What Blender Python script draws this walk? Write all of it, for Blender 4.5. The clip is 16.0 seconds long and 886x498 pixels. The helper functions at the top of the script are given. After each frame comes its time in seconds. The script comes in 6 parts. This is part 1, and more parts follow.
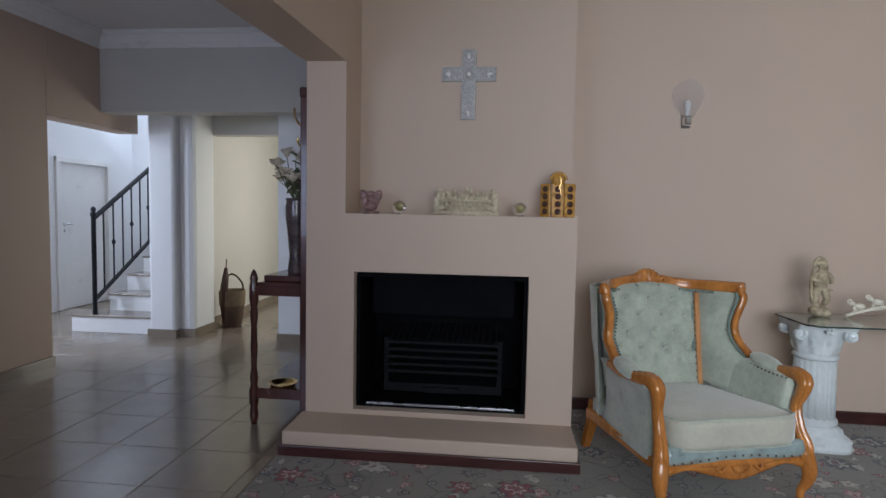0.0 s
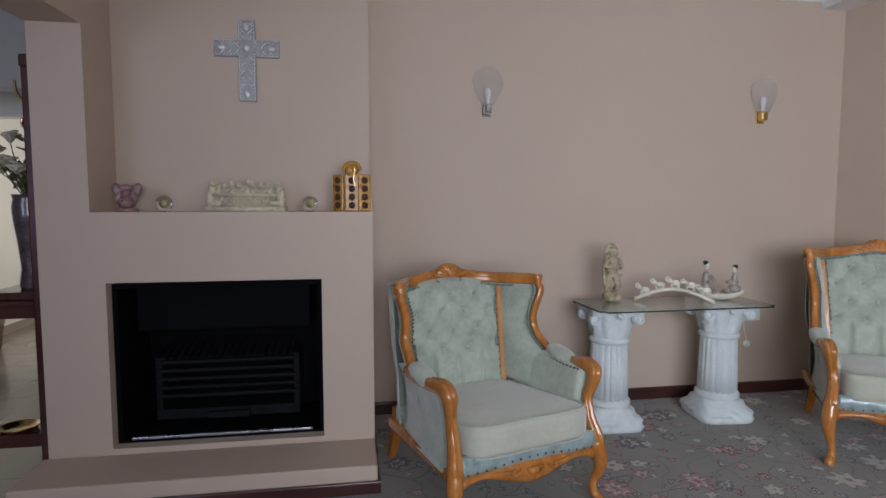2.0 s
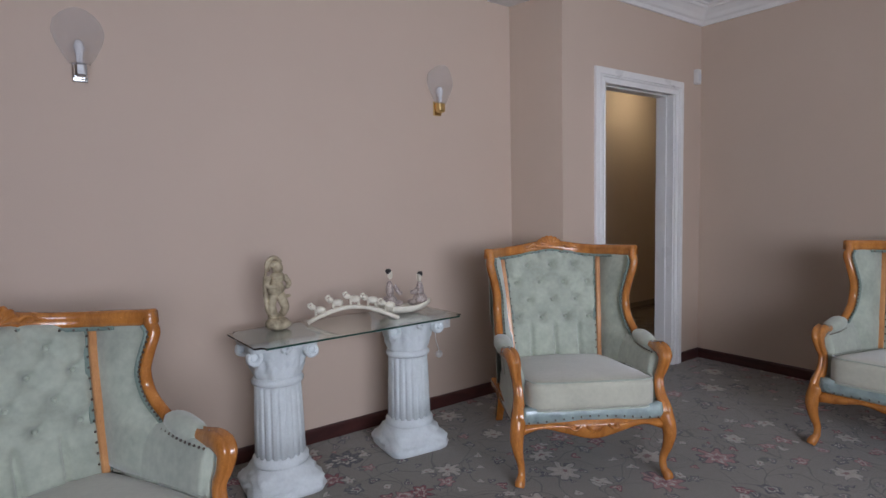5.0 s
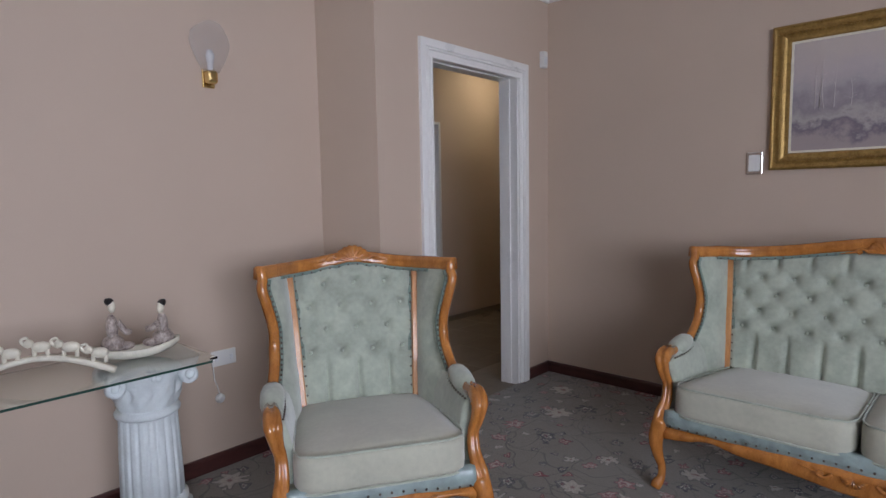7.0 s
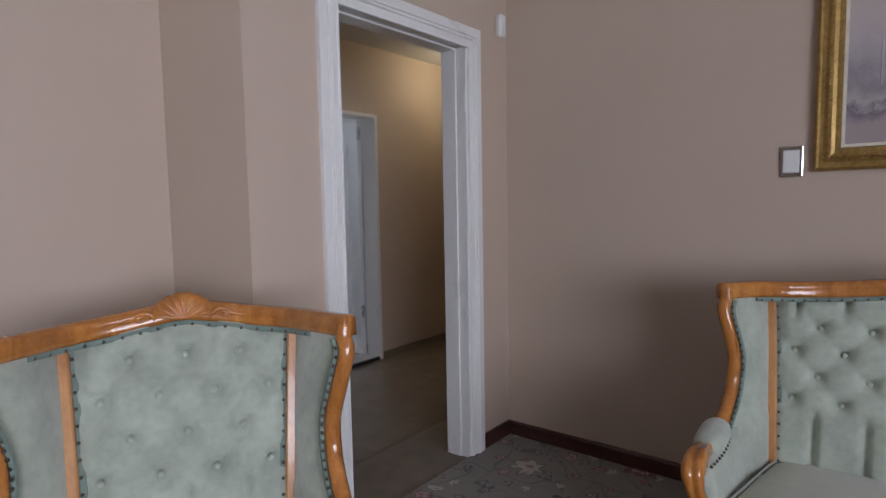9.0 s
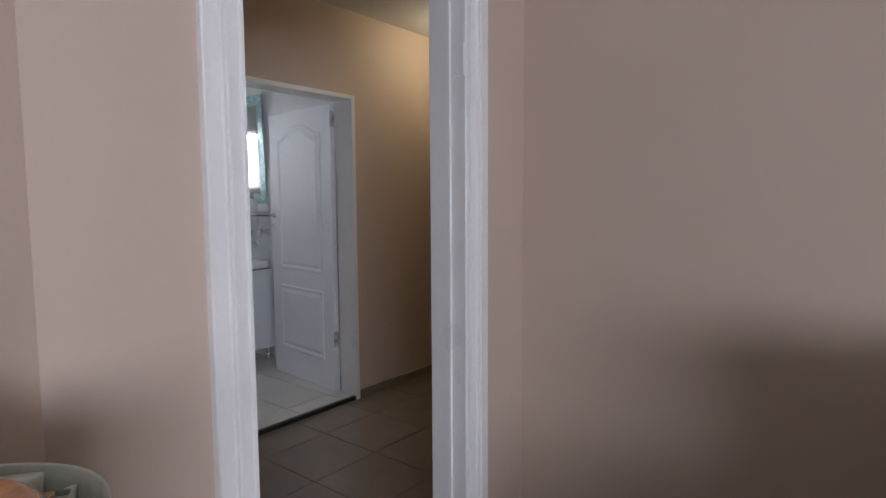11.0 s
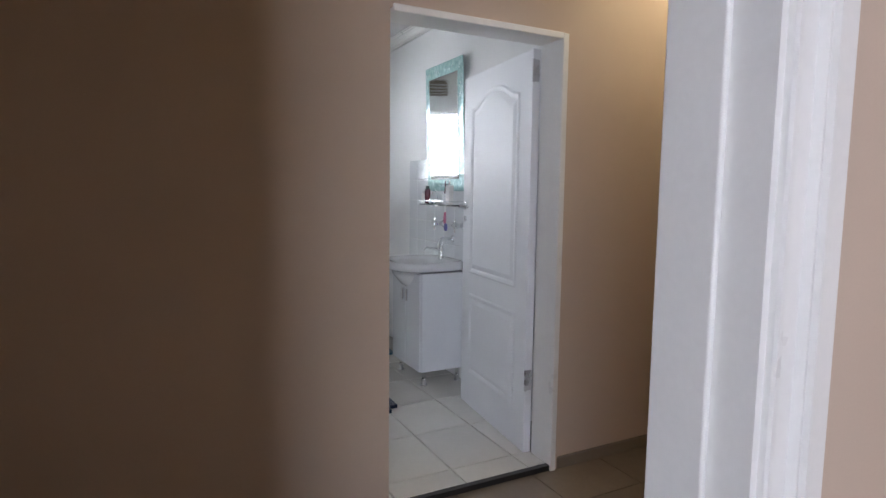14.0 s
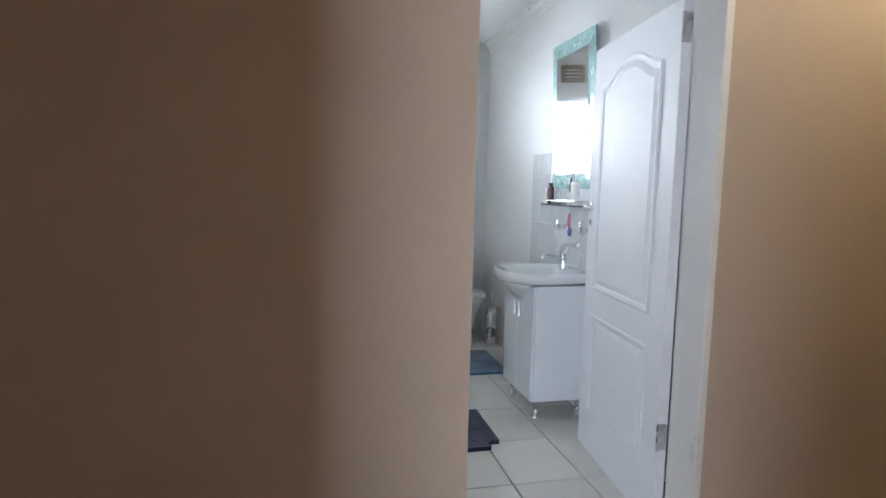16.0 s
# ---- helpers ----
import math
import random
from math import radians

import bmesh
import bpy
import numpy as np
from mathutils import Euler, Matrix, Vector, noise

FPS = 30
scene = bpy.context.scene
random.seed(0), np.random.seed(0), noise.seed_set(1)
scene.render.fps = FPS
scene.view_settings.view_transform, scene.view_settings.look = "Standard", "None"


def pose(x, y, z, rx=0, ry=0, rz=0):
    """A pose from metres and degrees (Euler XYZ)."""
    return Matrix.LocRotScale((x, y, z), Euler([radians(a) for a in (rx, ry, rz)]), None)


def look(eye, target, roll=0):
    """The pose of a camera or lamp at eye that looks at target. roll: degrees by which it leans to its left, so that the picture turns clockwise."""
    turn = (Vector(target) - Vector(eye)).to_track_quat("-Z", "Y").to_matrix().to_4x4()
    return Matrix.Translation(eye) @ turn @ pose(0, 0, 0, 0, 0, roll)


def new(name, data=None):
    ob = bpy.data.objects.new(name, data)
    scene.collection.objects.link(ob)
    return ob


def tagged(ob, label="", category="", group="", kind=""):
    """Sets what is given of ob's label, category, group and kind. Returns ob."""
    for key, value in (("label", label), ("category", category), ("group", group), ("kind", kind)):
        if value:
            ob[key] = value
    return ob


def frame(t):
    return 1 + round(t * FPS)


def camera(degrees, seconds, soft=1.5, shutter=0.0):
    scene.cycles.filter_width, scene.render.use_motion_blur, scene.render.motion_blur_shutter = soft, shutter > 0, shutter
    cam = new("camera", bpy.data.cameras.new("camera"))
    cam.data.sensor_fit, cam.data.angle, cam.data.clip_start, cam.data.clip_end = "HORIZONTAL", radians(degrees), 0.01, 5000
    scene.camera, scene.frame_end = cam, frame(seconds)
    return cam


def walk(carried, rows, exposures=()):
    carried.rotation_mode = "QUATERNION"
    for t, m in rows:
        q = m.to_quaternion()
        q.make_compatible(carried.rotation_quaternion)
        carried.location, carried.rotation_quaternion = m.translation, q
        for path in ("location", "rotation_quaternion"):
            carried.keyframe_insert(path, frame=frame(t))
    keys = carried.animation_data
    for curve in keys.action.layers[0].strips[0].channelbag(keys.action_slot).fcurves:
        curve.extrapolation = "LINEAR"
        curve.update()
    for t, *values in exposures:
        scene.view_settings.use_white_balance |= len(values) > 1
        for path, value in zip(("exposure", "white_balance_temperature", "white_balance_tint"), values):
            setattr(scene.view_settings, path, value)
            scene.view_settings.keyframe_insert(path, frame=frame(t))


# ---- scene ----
cam = camera(75.4, 16.0)
PATH = [
    (0, (-0.381, -3.008, 1.235), (-0.588, -1.023, 1.106), 1.1),
    (0.5, (-0.299, -2.979, 1.225), (-0.438, -0.988, 1.093), 0.9),
    (1, (-0.214, -2.914, 1.216), (-0.257, -0.919, 1.081), 0.7),
    (1.5, (-0.156, -2.849, 1.233), (-0.058, -0.856, 1.085), 0.2),
    (2, (-0.108, -2.716, 1.256), (0.213, -0.748, 1.098), -0.0),
    (2.5, (-0.044, -2.635, 1.261), (0.459, -0.706, 1.103), -0.4),
    (3, (0.031, -2.559, 1.248), (0.669, -0.67, 1.092), -0.6),
    (3.5, (0.153, -2.459, 1.257), (0.913, -0.615, 1.107), -0.9),
    (4, (0.266, -2.367, 1.272), (1.156, -0.582, 1.113), -1.0),
    (4.5, (0.365, -2.289, 1.246), (1.378, -0.571, 1.091), -1.1),
    (5, (0.461, -2.148, 1.24), (1.645, -0.543, 1.086), -1.2),
    (5.2, (0.514, -2.116, 1.259), (1.742, -0.547, 1.084), -1.2),
    (7.3, (1.381, -1.854, 1.272), (2.866, -0.526, 1.095), -1.1),
    (7.5, (1.464, -1.804, 1.279), (2.957, -0.484, 1.109), -1.2),
    (8, (1.696, -1.7, 1.275), (3.206, -0.4, 1.102), -1.1),
    (8.5, (1.917, -1.566, 1.273), (3.451, -0.294, 1.109), -1.0),
    (9, (2.09, -1.383, 1.281), (3.651, -0.144, 1.113), -1.0),
    (9.5, (2.283, -1.208, 1.289), (3.86, 0.011, 1.117), -0.8),
    (9.7, (2.354, -1.169, 1.285), (3.931, 0.05, 1.115), -0.6),
    (11.8, (3.191, -0.621, 1.318), (4.717, 0.659, 1.137), -0.1),
    (12, (3.283, -0.57, 1.312), (4.779, 0.744, 1.131), -0.1),
    (12.5, (3.436, -0.468, 1.305), (4.808, 0.976, 1.124), -0.0),
    (13, (3.56, -0.356, 1.277), (4.764, 1.231, 1.097), 0.4),
    (13.5, (3.662, -0.222, 1.278), (4.714, 1.468, 1.089), 0.7),
    (14, (3.76, -0.13, 1.276), (4.673, 1.638, 1.079), 0.7),
    (14.5, (3.873, -0.04, 1.277), (4.659, 1.789, 1.081), 1.0),
    (15, (3.983, 0.047, 1.278), (4.608, 1.936, 1.076), 1.1),
    (15.5, (4.047, 0.131, 1.261), (4.546, 2.057, 1.058), 1.2),
    (16, (4.115, 0.286, 1.264), (4.565, 2.224, 1.058), 1.3),
]
walk(cam, [(t, look(eye, target, roll)) for t, eye, target, roll in PATH], [(0, 0.0, 6450, 10.0), (1.5, 0.0, 6450, 12.0), (3, 0.0, 6400, 16.0), (9.5, 0.0, 6350, 18.0), (12.5, 0.5, 6500, 19.0), (14.5, 1.0, 6350, 16.0), (16, 1.4, 6150, 13.0)])

# ---------------------------------------------------------------- light
world = bpy.data.worlds.new("sky")
scene.world = world
world.use_nodes = True
wn = world.node_tree.nodes
sky = wn.new("ShaderNodeTexSky")
sky.sky_type, sky.sun_disc = "NISHITA", False
sky.sun_elevation, sky.sun_rotation = radians(50), radians(150)
world.node_tree.links.new(sky.outputs[0], wn["Background"].inputs[0])
wn["Background"].inputs[1].default_value = 0.12


def lamp(name, kind, m, power, colour, size=0.2, size_y=None, spread=None):
    d = bpy.data.lights.new(name, kind)
    d.energy, d.color = power, colour
    if kind == "AREA":
        d.shape, d.size, d.size_y = "RECTANGLE", size, size_y or size
        if spread:
            d.spread = radians(spread)
    elif kind == "SUN":
        d.angle = size
    else:
        d.shadow_soft_size = size
    ob = new(name, d)
    ob.matrix_world = m
    return ob


SUN = lamp("sun", "SUN", look((-6, 0, 12), (0, 1, 4.0)), 2.5, (1.0, 0.95, 0.88), radians(0.6))
# daylight in the lounge and bathroom windows; added fills in hall, lobby and stairs
lamp("window_daylight", "AREA", look((0.65, -4.50, 1.45), (3.0, 0.5, 1.2)), 68, (0.79, 0.87, 1.0), 2.5, 1.4, 122)
# added fill high in the stair hall, no opening behind it
lamp("stairwell_fill", "AREA", look((-4.9, 5.3, 3.6), (-4.4, 2.2, 0.4)), 80, (0.66, 0.77, 1.0), 1.4, 1.2)
# added bluish fill from the west, before a closed wall
lamp("stair_side_fill", "AREA", look((-6.12, 0.35, 1.9), (-3.6, 2.2, 0.8)), 130, (0.66, 0.77, 1.0), 1.2, 1.3)
# added fill to brighten the lobby and pier; no entrance is built here
lamp("lobby_fill", "AREA", look((-1.72, 3.6, 1.4), (-3.4, 3.0, 1.0)), 24, (0.96, 0.96, 0.90), 0.9, 1.8)
# added blue fill for the hall ceiling and beam, before a closed wall
lamp("hall_fill", "AREA", look((-2.6, -4.7, 1.5), (-2.6, 0.0, 2.0)), 14, (0.60, 0.70, 1.0), 1.6, 1.3, 100)
lamp("bathroom_daylight", "AREA", look((4.61, 5.37, 1.68), (4.5, 3.0, 0.7)), 51, (0.88, 0.95, 1.0), 0.8, 0.68, 120)
lamp("passage_bulb", "POINT", pose(6.05, 1.42, 2.41), 6.4, (1.0, 0.90, 0.60), 0.05)


# ---------------------------------------------------------------- materials
def mat(name, col, rough=0.6, metal=0.0, scale=6.0, var=0.10, bump=0.05, fine=120.0, spec=0.5, coat=0.0, sheen=0.0, piece=0.0, dark=None, clear=0.0):
    m = bpy.data.materials.new(name)
    m.use_nodes = True
    nt = m.node_tree
    N, L = nt.nodes, nt.links
    b = N["Principled BSDF"]
    tc = N.new("ShaderNodeTexCoord")
    n1 = N.new("ShaderNodeTexNoise")
    n1.inputs["Scale"].default_value, n1.inputs["Detail"].default_value = scale, 5
    n2 = N.new("ShaderNodeTexNoise")
    n2.inputs["Scale"].default_value, n2.inputs["Detail"].default_value = fine, 3
    L.new(tc.outputs["Object"], n1.inputs["Vector"])
    L.new(tc.outputs["Object"], n2.inputs["Vector"])
    ramp = N.new("ShaderNodeValToRGB")
    lo = dark or [c * (1 - var) for c in col]
    hi = [min(1, c * (1 + var)) for c in col]
    ramp.color_ramp.elements[0].color = (*lo, 1)
    ramp.color_ramp.elements[1].color = (*hi, 1)
    ramp.color_ramp.elements[0].position, ramp.color_ramp.elements[1].position = 0.3, 0.7
    mixf = N.new("ShaderNodeMath")
    mixf.operation = "MULTIPLY_ADD"
    mixf.inputs[1].default_value = 0.35
    L.new(n2.outputs["Fac"], mixf.inputs[0])
    sc = N.new("ShaderNodeMath")
    sc.operation = "MULTIPLY"
    sc.inputs[1].default_value = 0.65
    L.new(n1.outputs["Fac"], sc.inputs[0])
    L.new(sc.outputs[0], mixf.inputs[2])
    L.new(mixf.outputs[0], ramp.inputs[0])
    out = ramp.outputs[0]
    if piece:
        info = N.new("ShaderNodeObjectInfo")
        mr = N.new("ShaderNodeMapRange")
        mr.inputs[3].default_value, mr.inputs[4].default_value = 1 - piece, 1 + piece
        L.new(info.outputs["Random"], mr.inputs[0])
        hs = N.new("ShaderNodeHueSaturation")
        L.new(mr.outputs[0], hs.inputs["Value"])
        L.new(out, hs.inputs["Color"])
        out = hs.outputs[0]
    L.new(out, b.inputs["Base Color"])
    rr = N.new("ShaderNodeMapRange")
    rr.inputs[3].default_value, rr.inputs[4].default_value = max(0.03, rough - 0.08), min(1, rough + 0.08)
    L.new(n1.outputs["Fac"], rr.inputs[0])
    L.new(rr.outputs[0], b.inputs["Roughness"])
    b.inputs["Metallic"].default_value = metal
    b.inputs["Specular IOR Level"].default_value = spec
    b.inputs["Coat Weight"].default_value = coat
    b.inputs["Sheen Weight"].default_value = sheen
    b.inputs["Transmission Weight"].default_value = clear
    if bump:
        bp = N.new("ShaderNodeBump")
        bp.inputs["Strength"].default_value, bp.inputs["Distance"].default_value = bump, 0.01
        L.new(mixf.outputs[0], bp.inputs["Height"])
        L.new(bp.outputs[0], b.inputs["Normal"])
    return m


def wood(name, col, dark, rough=0.28, scale=9.0, stretch=(1, 1, 0.12), coat=0.35):
    m = mat(name, col, rough, 0, scale, 0.2, 0.04, 160, 0.5, coat, dark=dark)
    N, L = m.node_tree.nodes, m.node_tree.links
    tc = [n for n in N if n.bl_idname == "ShaderNodeTexCoord"][0]
    mp = N.new("ShaderNodeMapping")
    mp.inputs["Scale"].default_value = stretch
    L.new(tc.outputs["Object"], mp.inputs["Vector"])
    for n in N:
        if n.bl_idname == "ShaderNodeTexNoise":
            L.new(mp.outputs[0], n.inputs["Vector"])
            n.inputs["Distortion"].default_value = 1.2
    return m


def glow(name, col, strength):
    m = bpy.data.materials.new(name)
    m.use_nodes = True
    b = m.node_tree.nodes["Principled BSDF"]
    b.inputs["Base Color"].default_value = (*col, 1)
    b.inputs["Emission Color"].default_value = (*col, 1)
    b.inputs["Emission Strength"].default_value = strength
    return m


def glass(name, col, rough=0.02):
    m = mat(name, col, rough, 0, 3, 0.01, 0, 60, clear=1.0)
    m.node_tree.nodes["Principled BSDF"].inputs["IOR"].default_value = 1.45
    return m


WALL = mat("greige_paint", (0.558, 0.438, 0.344), 0.62, 0, 1.6, 0.035, 0.05, 240, 0.3)
HALLWALL = mat("hall_paint", (0.56, 0.535, 0.485), 0.6, 0, 1.6, 0.035, 0.05, 240, 0.3)
WHITEWALL = mat("white_paint", (0.80, 0.80, 0.79), 0.6, 0, 1.8, 0.03, 0.04, 240, 0.3)
CEIL = mat("ceiling_paint", (0.78, 0.77, 0.76), 0.7, 0, 1.5, 0.03, 0.05, 200, 0.3)
TRIMW = mat("white_gloss_paint", (0.80, 0.785, 0.75), 0.3, 0, 5, 0.04, 0.04, 90, 0.5)
SKIRT = wood("dark_red_wood", (0.075, 0.022, 0.018), (0.035, 0.010, 0.009), 0.35, 14, (0.2, 0.2, 1))
MAHOG = wood("mahogany", (0.085, 0.022, 0.014), (0.03, 0.009, 0.007), 0.25, 12, (1, 1, 0.15))
HONEY = wood("honey_wood", (0.52, 0.20, 0.042), (0.29, 0.095, 0.016), 0.24, 16, (1, 1, 0.3), 0.5)
HONEYL = wood("pale_wood_strip", (0.58, 0.29, 0.115), (0.42, 0.17, 0.055), 0.35, 16, (1, 1, 0.2), 0.3)
GIMP = mat("teal_gimp_braid", (0.205, 0.265, 0.225), 0.8, 0, 40, 0.15, 0.4, 200, 0.2)
# the strong mottling puts highlights of the nap into the colour
VELVET = mat("sage_velvet", (0.410, 0.445, 0.358), 0.85, 0, 9, 0.24, 0.25, 45, 0.2, 0, 0.6)
VELVETC = mat("sage_velvet_cushion", (0.485, 0.475, 0.375), 0.85, 0, 6, 0.12, 0.25, 55, 0.2, 0, 0.6)
PLASTIC = mat("plastic_covered_velvet", (0.28, 0.35, 0.33), 0.3, 0, 12, 0.25, 0.5, 24, 0.5, 0.3)
NAIL = mat("dark_bronze_nails", (0.13, 0.105, 0.085), 0.35, 0.9, 20, 0.2, 0.0)
PLASTER = mat("white_plaster", (0.66, 0.70, 0.69), 0.7, 0, 14, 0.10, 0.3, 90, 0.3)
IVORYP = mat("cream_relief_resin", (0.66, 0.58, 0.42), 0.5, 0, 40, 0.15, 0.3, 90, 0.4, dark=(0.44, 0.37, 0.25))
BONE = mat("pale_bone_resin", (0.74, 0.69, 0.56), 0.45, 0, 18, 0.12, 0.25, 80, 0.4)
STONEW = mat("aged_cream_stone", (0.50, 0.43, 0.29), 0.6, 0, 16, 0.3, 0.4, 60, 0.3, dark=(0.16, 0.12, 0.07))
ROBE = mat("patterned_robe_glaze", (0.42, 0.36, 0.31), 0.35, 0, 60, 0.5, 0.15, 150, 0.5, dark=(0.10, 0.06, 0.06))
BLACKP = mat("black_lacquer", (0.015, 0.014, 0.014), 0.3, 0, 8, 0.2, 0.05)
FIREBLK = mat("firebox_black_steel", (0.005, 0.005, 0.006), 0.8, 0.0, 9, 0.3, 0.15, 70, 0.06)
FIREGRY = mat("firebox_grate_iron", (0.009, 0.009, 0.010), 0.7, 0.0, 9, 0.3, 0.15, 70, 0.12)
STEEL = mat("brushed_steel", (0.55, 0.55, 0.56), 0.28, 1.0, 12, 0.1, 0.03)
CHROME = mat("chrome", (0.78, 0.79, 0.80), 0.09, 1.0, 12, 0.05, 0.0)
BRASS = mat("polished_brass", (0.78, 0.56, 0.24), 0.2, 1.0, 12, 0.12, 0.03)
GILT = mat("antique_gilt", (0.40, 0.25, 0.075), 0.42, 0.55, 30, 0.25, 0.2, 120, dark=(0.25, 0.145, 0.04))
SILVERLEAF = mat("hammered_silver_leaf", (0.74, 0.73, 0.70), 0.36, 0.35, 25, 0.12, 0.3, 110, dark=(0.52, 0.51, 0.50))
PEWTER = mat("dark_pewter_ground", (0.34, 0.335, 0.32), 0.45, 0.3, 30, 0.2, 0.3)
GOLDWOOD = mat("gold_lacquer_wood", (0.50, 0.27, 0.045), 0.28, 0.15, 22, 0.3, 0.2, 80, 0.5, 0.5, dark=(0.27, 0.11, 0.015))
DKWOOD = mat("dark_wood_inlay", (0.055, 0.020, 0.010), 0.4, 0, 22, 0.3, 0.2)
PINKISH = mat("pale_pink_porcelain", (0.36, 0.20, 0.18), 0.3, 0, 45, 0.2, 0.2, dark=(0.10, 0.06, 0.06))
CRYSTAL = glass("crystal", (0.97, 0.99, 0.97))
PANE = glass("clear_glass", (0.93, 0.98, 0.95))
FROST = mat("frosted_glass", (0.70, 0.69, 0.70), 0.35, 0, 20, 0.06, 0.1, clear=0.65)
FROST.node_tree.nodes["Principled BSDF"].inputs["Alpha"].default_value = 0.24
MIRROR = mat("mirror_silver", (0.93, 0.95, 0.94), 0.03, 1.0, 2, 0.01, 0)
TEALGLASS = mat("teal_etched_glass", (0.50, 0.68, 0.66), 0.12, 0.2, 30, 0.4, 0.3, 70, 0.6, 0.6, dark=(0.24, 0.46, 0.46))
CERAMIC = mat("white_ceramic", (0.82, 0.83, 0.83), 0.1, 0, 3, 0.02, 0, 60, 0.6, 0.5)
DOORW = mat("white_door_paint", (0.80, 0.81, 0.82), 0.5, 0, 4, 0.03, 0.04, 120, 0.4)
GLOSSW = mat("white_gloss_board", (0.80, 0.82, 0.84), 0.14, 0, 3, 0.02, 0, 60, 0.5, 0.4)
PLASTW = mat("white_plastic", (0.76, 0.75, 0.71), 0.4, 0, 8, 0.03, 0)
NAVY = mat("navy_bath_mat", (0.018, 0.030, 0.075), 0.95, 0, 20, 0.3, 0.8, 220, 0.1, 0, 0.5)
BLUEMAT = mat("blue_patterned_mat", (0.07, 0.16, 0.25), 0.95, 0, 5, 0.7, 0.8, 220, 0.1, 0, 0.5, dark=(0.015, 0.03, 0.07))
HALLTILE = mat("beige_floor_tile", (0.235, 0.19, 0.145), 0.2, 0, 5, 0.08, 0.05, 60, 0.5, 0.2, piece=0.025)
GROUT = mat("dark_grout", (0.215, 0.175, 0.135), 0.8, 0, 12, 0.15, 0.2)
BATHTILE = mat("cream_floor_tile", (0.72, 0.70, 0.65), 0.13, 0, 4, 0.04, 0.03, 60, 0.5, 0.3, piece=0.03)
WALLTILE = mat("white_wall_tile", (0.80, 0.82, 0.83), 0.08, 0, 3, 0.02, 0.02, 60, 0.6, 0.5, piece=0.02)
IRON = mat("black_iron", (0.012, 0.014, 0.018), 0.4, 0.4, 10, 0.2, 0.1)
LEAF = mat("green_leaf", (0.12, 0.13, 0.06), 0.45, 0, 20, 0.3, 0.2)
PETAL = mat("cream_petal", (0.64, 0.56, 0.46), 0.6, 0, 25, 0.2, 0.2, dark=(0.42, 0.36, 0.24))
VASEM = mat("dark_banded_vase", (0.10, 0.075, 0.075), 0.25, 0, 14, 0.5, 0.1, 70, 0.5, 0.4, dark=(0.02, 0.015, 0.016))
WICKER = mat("brown_wicker", (0.085, 0.050, 0.030), 0.7, 0, 60, 0.4, 0.8, 160)
RUSH = mat("rush_band", (0.17, 0.12, 0.07), 0.75, 0, 50, 0.3, 0.6, 160)
SOAP = mat("dark_red_bottle", (0.10, 0.02, 0.03), 0.2, 0, 8, 0.1, 0)
BLIND = mat("white_blind_slat", (0.80, 0.80, 0.78), 0.45, 0, 8, 0.03, 0)
BULB = glow("lit_bulb", (1.0, 0.84, 0.6), 6.0)
# plain emission that stands for outdoor brightness
OUTSIDE = glow("outdoor_glow", (0.80, 0.90, 1.0), 1.1)


